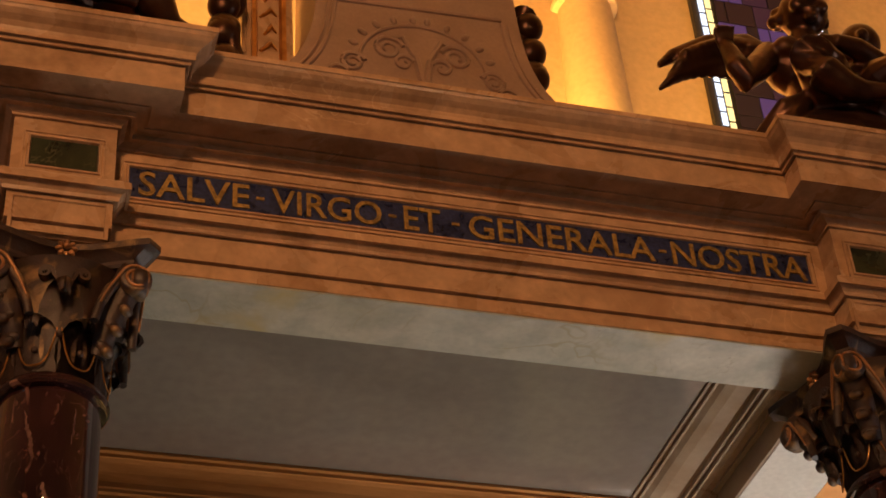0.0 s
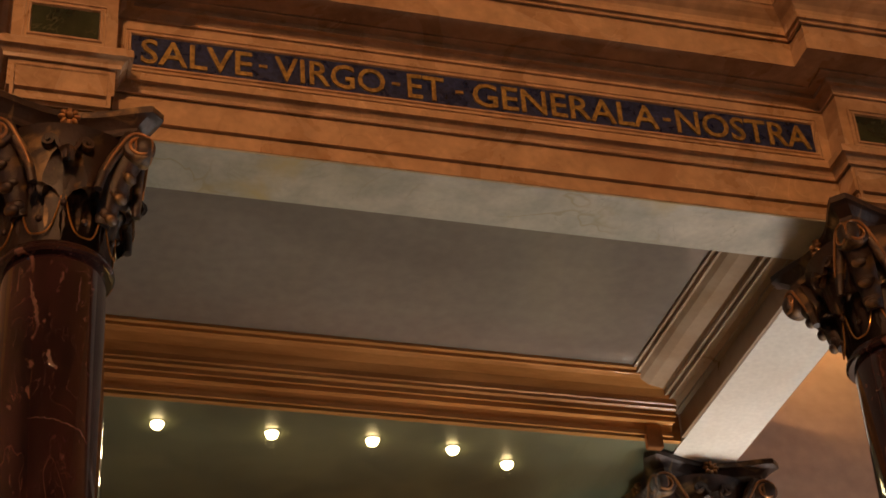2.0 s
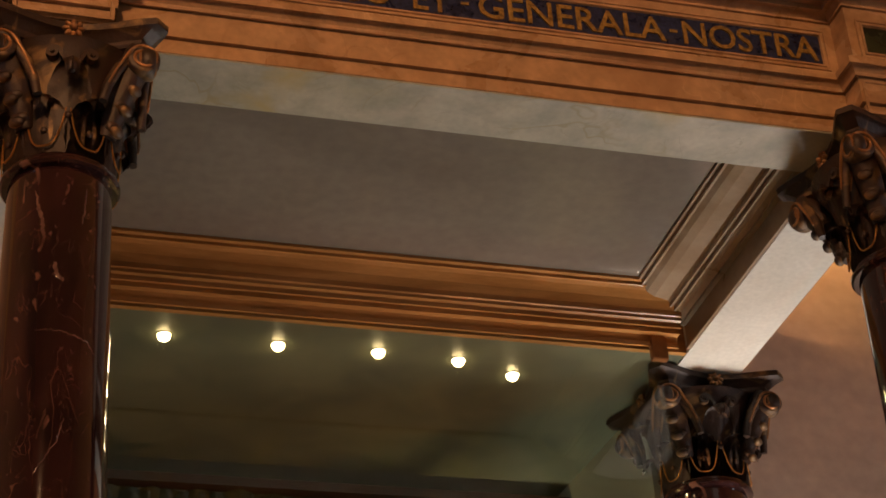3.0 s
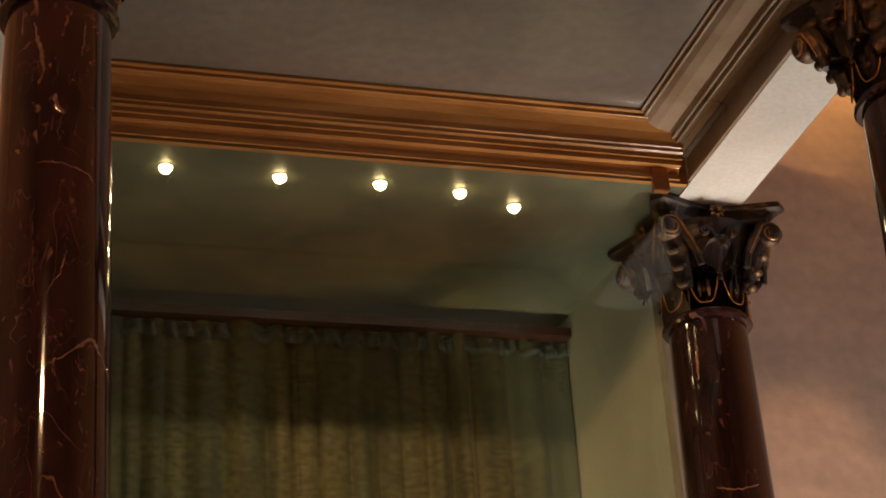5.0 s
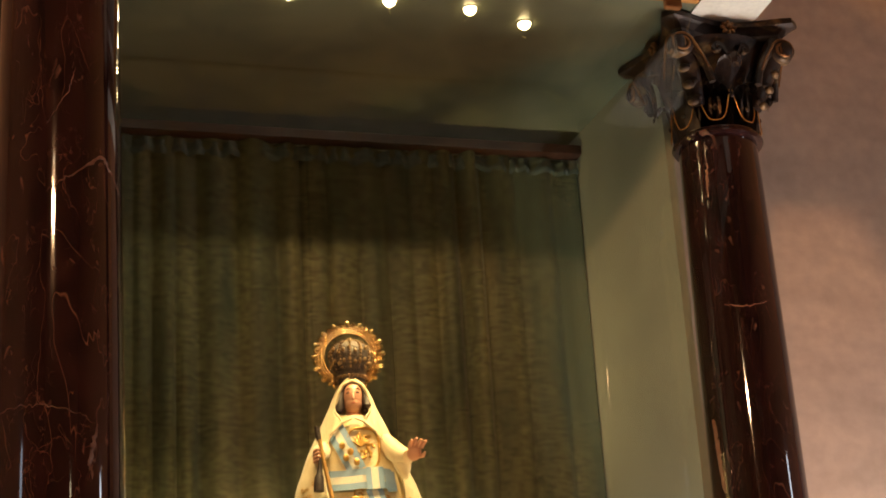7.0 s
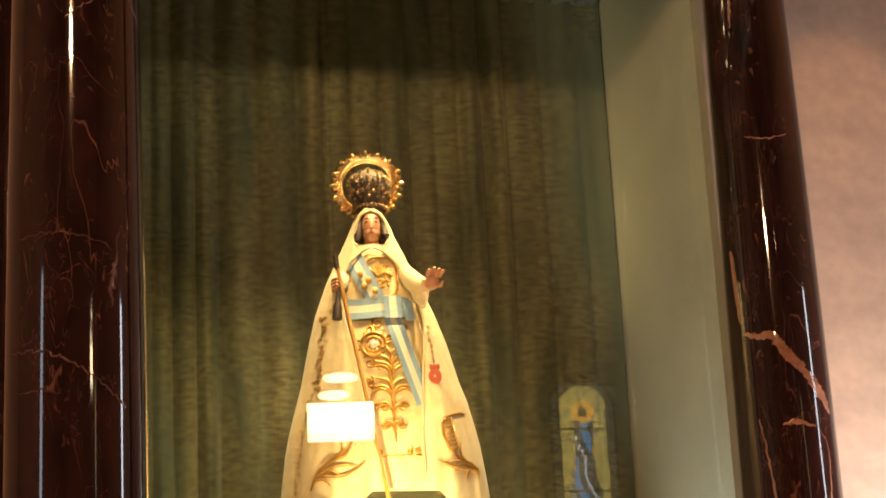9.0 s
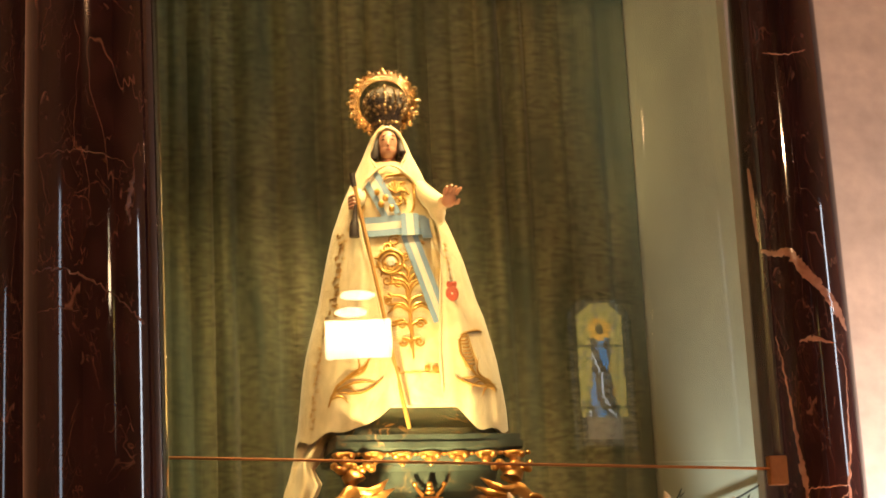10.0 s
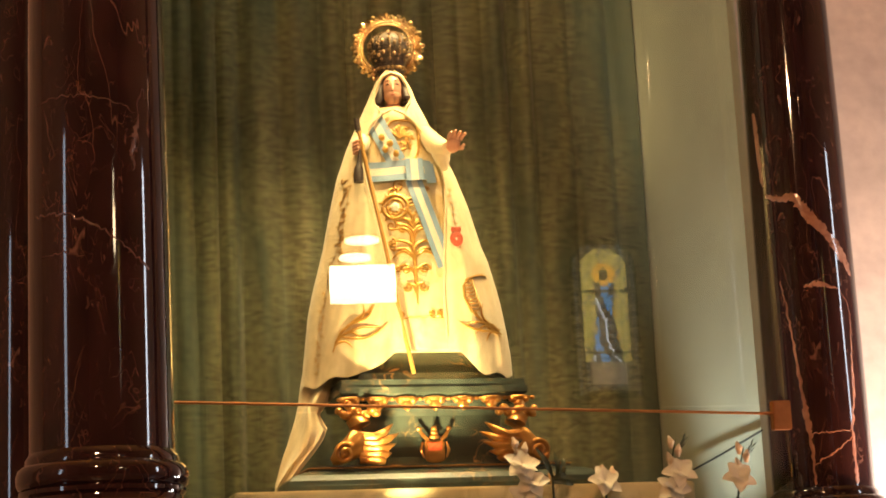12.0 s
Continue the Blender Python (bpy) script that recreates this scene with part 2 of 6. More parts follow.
def sweep(path, profile, bm=None):
    """Runs a closed profile of (out, z) along a plan path with mitred corners; out is to the right of the way."""
    bm = bm or bmesh.new()
    P = [Vector(p) for p in path]
    rings = []
    for i, p in enumerate(P):
        dirs = [(P[j + 1] - P[j]).normalized() for j in (i - 1, i) if 0 <= j < len(P) - 1]
        nrm = [Vector((d.y, -d.x)) for d in dirs]
        m = nrm[0] if len(nrm) == 1 else (nrm[0] + nrm[1]) / (1 + nrm[0].dot(nrm[1]))
        rings.append([bm.verts.new((p.x + m.x * o, p.y + m.y * o, z)) for o, z in profile])
    k = len(profile)
    for a, b in zip(rings, rings[1:]):
        for i in range(k):
            bm.faces.new((a[i], a[(i + 1) % k], b[(i + 1) % k], b[i]))
    bm.faces.new(rings[0])
    bm.faces.new(rings[-1])
    return bm


def tube(points, radii, seg=8, bm=None, flat=1.0):
    """A round bar of changing thickness through points."""
    bm = bm or bmesh.new()
    P = [Vector(p) for p in points]
    rings = []
    up = Vector((0.13, 0.21, 0.97))
    for i, p in enumerate(P):
        d = (P[min(i + 1, len(P) - 1)] - P[max(i - 1, 0)]).normalized()
        s = d.cross(up).normalized()
        u = s.cross(d)
        r = radii[i] if isinstance(radii, (list, tuple)) else radii
        rings.append([bm.verts.new(p + s * (r * math.cos(2 * math.pi * j / seg)) + u * (r * flat * math.sin(2 * math.pi * j / seg))) for j in range(seg)])
    for a, b in zip(rings, rings[1:]):
        for j in range(seg):
            bm.faces.new((a[j], a[(j + 1) % seg], b[(j + 1) % seg], b[j]))
    bm.faces.new(rings[0])
    bm.faces.new(rings[-1])
    return bm


def ball(bm, at, radii, turn=(0, 0, 0), u=16, v=10):
    """An ellipsoid with its poles on its own z axis."""
    m = pose(*at, *turn) @ Matrix.Diagonal((*radii, 1))
    top, foot = bm.verts.new(m @ Vector((0, 0, 1))), bm.verts.new(m @ Vector((0, 0, -1)))
    rings = []
    for i in range(1, v):
        a = math.pi * i / v
        rings.append([bm.verts.new(m @ Vector((math.sin(a) * math.cos(2 * math.pi * k / u), math.sin(a) * math.sin(2 * math.pi * k / u), math.cos(a)))) for k in range(u)])
    for k in range(u):
        bm.faces.new((top, rings[0][k], rings[0][(k + 1) % u]))
        bm.faces.new((foot, rings[-1][(k + 1) % u], rings[-1][k]))
    for a, b in zip(rings, rings[1:]):
        for k in range(u):
            bm.faces.new((a[k], b[k], b[(k + 1) % u], a[(k + 1) % u]))


def smoothstep(a, b, x):
    x = min(1.0, max(0.0, (x - a) / (b - a)))
    return x * x * (3 - 2 * x)


# ---- the large structure ----
structure(put("floor", a_box(-8, 12, -14.2, 9.2, -0.2, 0.0), FLOORING), "brown tiled church floor")
structure(put("wall_south", a_box(-8, 12, -14.2, -14.0, 0, 13), PLASTER), "plain pinkish plaster wall")
structure(put("wall_west", a_box(-8.2, -8, -14.2, 9.2, 0, 13), PLASTER), "plain pinkish plaster wall")
structure(put("wall_east", a_box(12, 12.2, -14.2, 9.2, 0, 13), PLASTER), "plain pinkish plaster wall")
structure(put("ceiling", a_box(-8.2, 12.2, -14.2, 9.2, 13, 13.2), CREAM), "cream vault over the nave")

NX0, NX1, NY0, NY1, NZ0, NZ1 = 0.64, 3.36, 7.22, 8.78, 1.0, 5.862
WALL_Y = 8.2
bm = bmesh.new()
box(bm, NX1 + 0.121, 12, WALL_Y, WALL_Y + 0.9, 0, 8.6)
box(bm, NX0 - 0.04, NX1 + 0.121, WALL_Y, WALL_Y + 0.9, NZ1 + 0.1, 8.6)
box(bm, -8, NX0 - 0.04, WALL_Y, WALL_Y + 0.9, 0, 8.6)
structure(put("wall_north", bm, PLASTER), "pinkish grey plaster wall behind the altar")
structure(put("wall_north_upper", a_box(-8, 12, WALL_Y, WALL_Y + 0.9, 8.6, 13), CREAM), "cream apse wall in amber light")

# niche behind the glass
bm = bmesh.new()
east = [bm.verts.new(p) for z in (NZ0, NZ1) for p in ((NX1 + 0.080, 7.735, z), (NX1 + 0.12, 7.735, z), (NX1 + 0.12, NY1 + 0.2, z), (NX1 - 0.008, NY1 + 0.2, z))]
for f in ((0, 1, 2, 3), (4, 5, 6, 7), (0, 1, 5, 4), (1, 2, 6, 5), (2, 3, 7, 6), (3, 0, 4, 7)):
    bm.faces.new([east[k] for k in f])
box(bm, NX0 - 0.04, NX0, 7.68, NY1 + 0.2, NZ0, NZ1)
box(bm, NX0, NX1, NY1 + 0.1, NY1 + 0.2, NZ0, NZ1)
structure(put("niche_wall", bm, NICHE_WALL), "grey-green plastered side walls of the niche")
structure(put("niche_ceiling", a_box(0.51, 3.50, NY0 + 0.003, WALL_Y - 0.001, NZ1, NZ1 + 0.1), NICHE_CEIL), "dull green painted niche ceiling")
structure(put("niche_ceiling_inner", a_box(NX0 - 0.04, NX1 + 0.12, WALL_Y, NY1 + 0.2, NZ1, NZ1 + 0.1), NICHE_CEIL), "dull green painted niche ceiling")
structure(put("niche_floor", a_box(NX0 - 0.1, NX1 + 0.1, NY0, NY1 + 0.2, NZ0 - 0.1, NZ0), FLOORING), "dark tiled floor of the niche")

# the canopy: entablature carried by four columns
FRONT = 5.35
path = [(0.125, 8.19), (0.125, 5.23), (0.505, 5.23), (0.505, FRONT), (3.44, FRONT), (3.44, 5.23), (3.82, 5.23), (3.82, 8.19)]
canopy = thing("altar_canopy", "carved beige stone canopy with a blue inscription frieze on columns", "canopy", (2, 6.8, 5.856))


def under(ob, parent):
    """Makes ob a part of parent and leaves it where it stands."""
    ob.parent = parent
    ob.matrix_parent_inverse = Matrix.Translation(-Vector(parent.location))
    return ob


ARCH = [(-0.12, 5.856), (-0.014, 5.856), (-0.014, 5.914), (-0.02, 5.914), (-0.02, 5.922), (0.0, 5.922), (0.0, 6.044), (0.008, 6.044), (0.008, 6.038), (0.018, 6.038), (0.022, 6.052), (0.034, 6.066), (0.046, 6.074), (0.046, 6.068), (0.058, 6.068), (0.058, 6.10), (0.052, 6.106), (0.03, 6.112), (0.03, 6.128), (0.0, 6.140), (-0.12, 6.140)]
FRIEZE = [(-0.12, 6.1401), (0.0, 6.1401), (0.0, 6.402), (0.012, 6.402), (0.012, 6.412), (0.02, 6.418), (0.034, 6.428), (0.048, 6.430), (0.048, 6.424), (0.06, 6.424), (0.06, 6.445), (-0.12, 6.445)]
CORNICE = [(-0.12, 6.4451), (0.10, 6.4451), (0.10, 6.452), (0.112, 6.452), (0.112, 6.446), (0.215, 6.446), (0.215, 6.572), (0.223, 6.572), (0.223, 6.566), (0.232, 6.566), (0.232, 6.582), (0.240, 6.586), (0.240, 6.580), (0.248, 6.580), (0.248, 6.60), (0.252, 6.615), (0.268, 6.630), (0.292, 6.642), (0.31, 6.656), (0.316, 6.668), (0.322, 6.670), (0.322, 6.694), (-0.12, 6.694)]
under(put("architrave", sweep(path, ARCH), STONE), canopy)
under(put("frieze", sweep(path, FRIEZE), STONE), canopy)
under(put("cornice", sweep(path, CORNICE), STONE), canopy)
under(put("roof_slab", a_box(0.20, 3.76, 5.47, 8.19, 6.52, 6.69), STONE), canopy)
# soffits
SZ = 5.856
under(put("front_soffit", a_box(0.2, 3.76, FRONT + 0.016, 5.645, SZ - 0.007, SZ - 0.0006, bevel=0.002), SOFFIT), canopy)["label"] = "pale veined marble soffit"
under(put("front_beam", a_box(0.2, 3.76, FRONT + 0.121, 5.644, SZ, SZ + 0.25), SOFFIT), canopy)
for x0, x1 in ((3.46, 3.80), (0.15, 0.40)):
    under(put("side_beam", a_box(x0, x1, 5.646, 8.19, SZ - 0.003, SZ + 0.27), WHITE), canopy, )["label"] = "off-white plastered side beam"
under(put("back_beam", a_box(0.40, 3.46, 7.19, 7.219, SZ + 0.002, SZ + 0.27), BROWN), canopy)
under(put("canopy_ceiling", a_box(0.40, 3.46, 5.646, 7.19, 6.125, 6.2), CEILING), canopy)["label"] = "grey glossy painted ceiling"
SIDE = [(0, SZ), (0.016, SZ), (0.016, SZ + 0.02), (0.008, SZ + 0.024), (0.008, SZ + 0.125), (0.03, SZ + 0.13), (0.03, SZ + 0.14), (0.06, SZ + 0.145), (0.085, SZ + 0.16), (0.085, SZ + 0.15), (0.095, SZ + 0.15),
        (0.095, SZ + 0.172), (0.108, SZ + 0.172), (0.108, SZ + 0.165), (0.118, SZ + 0.165), (0.118, SZ + 0.185), (0.13, SZ + 0.195), (0.16, SZ + 0.20), (0.20, SZ + 0.205), (0.24, SZ + 0.222), (0.262, SZ + 0.245), (0.262, SZ + 0.238),
        (0.275, SZ + 0.238), (0.275, SZ + 0.256), (0.295, SZ + 0.256), (0.295, SZ + 0.268), (0, SZ + 0.268)]
BACK = [(0, SZ), (0.012, SZ), (0.012, SZ + 0.022), (0.004, SZ + 0.026), (0.018, SZ + 0.055), (0.044, SZ + 0.06), (0.044, SZ + 0.053), (0.054, SZ + 0.053), (0.054, SZ + 0.078), (0.066, SZ + 0.082), (0.066, SZ + 0.075),
        (0.074, SZ + 0.075), (0.074, SZ + 0.098), (0.09, SZ + 0.104), (0.09, SZ + 0.12), (0.098, SZ + 0.125), (0.10, SZ + 0.15), (0.115, SZ + 0.19), (0.14, SZ + 0.225), (0.158, SZ + 0.24), (0.158, SZ + 0.234), (0.17, SZ + 0.234), (0.17, SZ + 0.25), (0.188, SZ + 0.254), (0.188, SZ + 0.268), (0, SZ + 0.268)]
under(put("side_cornice", sweep([(3.459, 7.15), (3.459, 5.646)], SIDE), SIDE_BROWN), canopy, )["label"] = "taupe painted inner cornice"
under(put("side_cornice", sweep([(0.401, 5.646), (0.401, 7.15)], [(o * 0.3, z) for o, z in SIDE]), SIDE_BROWN), canopy)
under(put("back_cornice", sweep([(0.402, 7.188), (3.40, 7.188)], [(o + 0.03, z) for o, z in BACK]), BROWN), canopy)["label"] = "varnished brown inner cornice"


# ---- columns ----
WORN_GILT = material("dull_worn_gilding", (0.42, 0.20, 0.075), 0.4, 0.5, second=(0.18, 0.08, 0.03), scale=14, bump=0.4, bump_scale=60)


def acanthus(height, width, reach, curl, bm=None):
    """A broad leaf that climbs the bell (z up, outwards along +x) and rolls over at its tip."""
    bm = bm or bmesh.new()
    rows, cols = 18, 10
    grid = []
    for i in range(rows + 1):
        s = i / rows
        if s < 0.70:
            q0 = s / 0.70
            z, o = height * q0 * 0.90, reach * q0 ** 2.2
        else:
            a = (s - 0.70) / 0.30 * math.radians(230)
            z, o = height * 0.90 + curl * math.sin(a), reach + curl * (1 - math.cos(a))
        w = width * (0.66 + 0.34 * math.sin(math.pi * min(1.0, 0.15 + s * 1.0))) * (1 - 0.62 * smoothstep(0.66, 1.0, s))
        w *= 1 + 0.035 * math.sin(s * 34)
        line = []
        for j in range(cols + 1):
            q = j / cols * 2 - 1
            rib = 0.002 * math.cos(q * math.pi * 4) - 0.014 * q * q + 0.004 * max(0.0, 1 - abs(q) * 5)
            line.append(bm.verts.new((o + rib, q * w / 2, z - 0.018 * q * q * s)))
        grid.append(line)
    for a, b in zip(grid, grid[1:]):
        for j in range(cols):
            bm.faces.new((a[j], a[j + 1], b[j + 1], b[j]))
    bmesh.ops.solidify(bm, geom=bm.faces[:], thickness=0.008)
    ball(bm, (reach * 0.35 + 0.006, 0, height * 0.42), (0.010, 0.013, 0.013), u=10, v=6)
    return bm


def volute(r0, turns=1.9, thick=0.020, depth=0.06):
    """A scroll in the x-z plane that rises from the bell and rolls inwards."""
    bm = bmesh.new()
    ribbon = []
    for i in range(5):
        s = i / 5
        ribbon.append((-r0 * 1.9 * (1 - s) ** 1.2 - 0.02, -r0 * 3.0 * (1 - s) + r0 * 0.4 * s, 1.0 + 0.2 * s))
    n = 40
    for i in range(n + 1):
        s = i / n
        a = math.pi * 0.93 - s * turns * 2 * math.pi
        r = r0 * (1 - 0.85 * s)
        ribbon.append((r * math.cos(a), r * math.sin(a) + 0.0, 1.2 - 0.4 * s))
    rings = []
    for i, (x, z, k) in enumerate(ribbon):
        x1, z1, _ = ribbon[min(i + 1, len(ribbon) - 1)]
        x0, z0, _ = ribbon[max(i - 1, 0)]
        d = Vector((x1 - x0, 0, z1 - z0)).normalized()
        nrm = Vector((-d.z, 0, d.x)) * thick * k * 0.5
        p = Vector((x, 0, z))
        wide = depth * 0.5 * (0.8 + 0.35 * max(0, i - 5) / n)
        rings.append([bm.verts.new(p + nrm * sgn + Vector((0, y, 0))) for sgn, y in ((1, -wide), (1.35, 0), (1, wide), (-1, wide), (-1, -wide))])
    for a, b in zip(rings, rings[1:]):
        for j in range(5):
            bm.faces.new((a[j], a[(j + 1) % 5], b[(j + 1) % 5], b[j]))
    bm.faces.new(rings[0])
    bm.faces.new(rings[-1])
    ball(bm, (0, 0, 0), (r0 * 0.24, depth * 0.62, r0 * 0.24), u=10, v=6)
    return bm


def rosette():
    bm = bmesh.new()
    ball(bm, (0, -0.014, 0), (0.012, 0.014, 0.012), u=10, v=6)
    for i in range(8):
        a = i * math.pi / 4
        ball(bm, (0.026 * math.cos(a), 0, 0.026 * math.sin(a)), (0.015, 0.012, 0.010), (0, -math.degrees(a), 0), u=10, v=6)
    return bm


def abacus():
    """A square slab with hollow sides, moulded edge and clipped horns."""
    bm = bmesh.new()
    layers = [(0.80, 0.0), (0.83, 0.012), (0.83, 0.026), (0.92, 0.050), (0.95, 0.056), (1.0, 0.062), (1.0, 0.088), (0.98, 0.094)]
    rings = []
    for k, z in layers:
        ring = []
        for side in range(4):
            for i in range(13):
                q = i / 12 * 2 - 1
                edge = (0.330 - 0.085 * math.cos(q * math.pi / 2) ** 1.3) * k
                v = Matrix.Rotation(side * math.pi / 2, 3, "Z") @ Vector((q * 0.285 * k, -edge, z))
                ring.append(bm.verts.new(v))
        rings.append(ring)
    k = len(rings[0])
    for a, b in zip(rings, rings[1:]):
        for i in range(k):
            bm.faces.new((a[i], a[(i + 1) % k], b[(i + 1) % k], b[i]))
    bm.faces.new(rings[0])
    bm.faces.new(rings[-1])
    return bm


def shaft_radius(z):
    return 0.2095 * (1 - 0.145 * max(0.0, (z - 2.1901) / 3.09) ** 1.7)


def column():
    """Plinth at z 1.945, torus, tapered shaft, neck ring and a gilt-edged bronze capital up to z 5.856."""
    top = thing("column", "polished dark red marble column with a bronze leaf capital", "column", (0, 0, 0), "columns of the altar canopy")
    part("plinth", a_box(-0.30, 0.30, -0.30, 0.30, 1.785, 1.945, bevel=0.008), MARBLE, top)
    base = [(0.29, 1.945), (0.298, 1.975), (0.29, 2.005), (0.262, 2.018), (0.245, 2.03), (0.235, 2.045), (0.232, 2.058), (0.240, 2.068), (0.240, 2.080), (0.235, 2.083), (0.242, 2.088), (0.248, 2.103), (0.248, 2.125), (0.243, 2.142), (0.232, 2.152), (0.222, 2.155), (0.222, 2.170), (0.214, 2.183), (0.2095, 2.19)]
    part("base", lathe(base, 72), MARBLE, top, smooth=True)
    shaft = []
    for i in range(25):
        s = i / 24
        shaft.append((shaft_radius(2.1901 + 3.09 * s), 2.1901 + 3.09 * s))
    part("shaft", lathe(shaft, 96), MARBLE, top, smooth=True)
    part("neck_ring", lathe([(0.182, 5.280), (0.200, 5.284), (0.208, 5.294), (0.208, 5.304), (0.200, 5.314), (0.190, 5.319), (0.190, 5.329)], 72), MARBLE, top, smooth=True)
    bell = [(0.182, 5.329), (0.19, 5.38), (0.202, 5.48), (0.218, 5.58), (0.245, 5.68), (0.275, 5.74), (0.29, 5.762), (0.2, 5.763)]
    cap = part("capital", lathe(bell, 48), BRONZE, top, "dark bronze capital with worn gilding", smooth=True)
    ab = part("abacus", abacus(), BRONZE, cap, smooth=True, sharp=25)
    ab.location = (0, 0, 5.762)
    low, high, rimo = None, None, None
    for i in range(8):
        a = radians(i * 45)
        if low is None:
            low = l = part("leaf", acanthus(0.20, 0.172, 0.020, 0.030), BRONZE, cap, smooth=True, sharp=60)
            high = h = part("leaf", acanthus(0.335, 0.165, 0.055, 0.036), BRONZE, cap, smooth=True, sharp=60)
            rim = bmesh.new()
            pts = [(0.010 - 0.016 * q * q, 0.072 * q, 0.012 + 0.17 * abs(q) ** 3.2) for q in [j / 12 - 1 for j in range(25)]]
            tube(pts, 0.0034, 6, rim)
            rimo = r = part("gilt_line", rim, GILT, cap, "worn gilt line", smooth=True)
        else:
            l, h, r = low.copy(), high.copy(), rimo.copy()
            for o in (l, h, r):
                scene.collection.objects.link(o)
        l.matrix_local = Matrix.Rotation(a + radians(22.5), 4, "Z") @ pose(0.190, 0, 5.332)
        h.matrix_local = Matrix.Rotation(a, 4, "Z") @ pose(0.186, 0, 5.335)
        r.matrix_local = Matrix.Rotation(a + radians(22.5), 4, "Z") @ pose(0.196, 0, 5.336)
    v0 = g0 = None
    for i in range(4):
        for rz, x in ((0, 0.246), (180, -0.246)):
            if v0 is None:
                bm = lathe([(0.0, -0.026), (0.050, -0.026), (0.058, -0.020), (0.060, 0.0), (0.058, 0.020), (0.050, 0.026), (0.0, 0.026)], 32)
                bmesh.ops.rotate(bm, verts=bm.verts[:], cent=(0, 0, 0), matrix=Matrix.Rotation(math.pi / 2, 3, "X"))
                tube([(-0.135, 0.0, -0.19), (-0.12, 0.0, -0.12), (-0.09, 0.0, -0.05), (-0.055, 0.0, 0.0), (-0.045, 0.0, 0.035)], [0.016, 0.018, 0.020, 0.022, 0.022], 10, bm)
                v0 = v = part("volute", bm, BRONZE, cap, smooth=True, sharp=50)
                bm = bmesh.new()
                pts = []
                for k in range(44):
                    q = k / 43
                    a = math.pi * 0.9 - q * 4.2 * math.pi
                    pts.append((0.053 * (1 - 0.84 * q) * math.cos(a), 0.0, 0.053 * (1 - 0.84 * q) * math.sin(a)))
                for y in (-0.027, 0.027):
                    tube([(px, y, pz) for px, _, pz in pts], 0.0065, 8, bm)
                    tube([(-0.118, y * 0.75, -0.12), (-0.088, y * 0.9, -0.05), pts[0][:1] + (y,) + pts[0][2:]], [0.004, 0.005, 0.0065], 8, bm)
                g0 = g = part("gilt_spiral", bm, WORN_GILT, cap, "worn gilt spiral edge", smooth=True)
            else:
                v, g = v0.copy(), g0.copy()
                scene.collection.objects.link(v)
                scene.collection.objects.link(g)
            v.matrix_local = g.matrix_local = Matrix.Rotation(radians(i * 90), 4, "Z") @ pose(x, -0.262, 5.700, 0, 0, rz)
    e0 = None
    for i in range(4):
        for k, (rr, zz) in enumerate(((0.300, 5.618), (0.262, 5.545), (0.226, 5.47))):
            if e0 is None:
                bm = bmesh.new()
                ball(bm, (0, 0, 0), (0.026, 0.040, 0.026), (0, 25, 0))
                ball(bm, (0.016, 0.0, -0.022), (0.020, 0.030, 0.020))
                e0 = v = part("leaf_curl", bm, BRONZE, cap, smooth=True)
            else:
                v = e0.copy()
                scene.collection.objects.link(v)
            v.matrix_local = Matrix.Rotation(radians(45 + i * 90), 4, "Z") @ pose(rr, 0, zz)
    c0 = None
    for i in range(4):
        if c0 is None:
            bm = tube([(0.195, 0, 5.44), (0.235, 0, 5.55), (0.285, 0, 5.65), (0.325, 0, 5.72), (0.345, 0, 5.765)], [0.034, 0.046, 0.054, 0.058, 0.050], 14)
            c0 = v = part("corner_leaf", bm, BRONZE, cap, smooth=True)
        else:
            v = c0.copy()
            scene.collection.objects.link(v)
        v.matrix_local = Matrix.Rotation(radians(45 + i * 90), 4, "Z")
    s0 = None
    for i in range(8):
        if s0 is None:
            s0 = v = part("inner_scroll", volute(0.026, 1.6, 0.011, 0.03), BRONZE, cap, "small inner scroll", smooth=True)
        else:
            v = s0.copy()
            scene.collection.objects.link(v)
        v.matrix_local = Matrix.Rotation(radians(i // 2 * 90) + (radians(14) if i % 2 else radians(-14)), 4, "Z") @ pose(0.262, 0, 5.70) @ pose(0, 0, 0, 0, 0, 90 if i % 2 else -90)
    r0 = None
    for i in range(4):
        if r0 is None:
            r0 = v = part("rosette", rosette(), WORN_GILT, cap, "gilt flower", smooth=True)
        else:
            v = r0.copy()
            scene.collection.objects.link(v)
        v.matrix_local = Matrix.Rotation(radians(i * 90), 4, "Z") @ pose(0, -0.262, 5.812)
    # pedestal below
    part("pedestal", a_box(-0.36, 0.36, -0.36, 0.36, 0.0, 1.7849, bevel=0.01), GREEN_STONE, top, "dark marble pedestal")
    return top


first = column()
first.matrix_world = pose(0.392, 5.50, 0, 0, -0.38, 0)
made = [copy_thing(first, pose(x, y, 0) @ Matrix.Diagonal((k, k, 1, 1))) for x, y, k in ((3.63, 5.50, 1.0), (3.664, 7.62, 1.07), (0.25, 7.62, 1.07))]


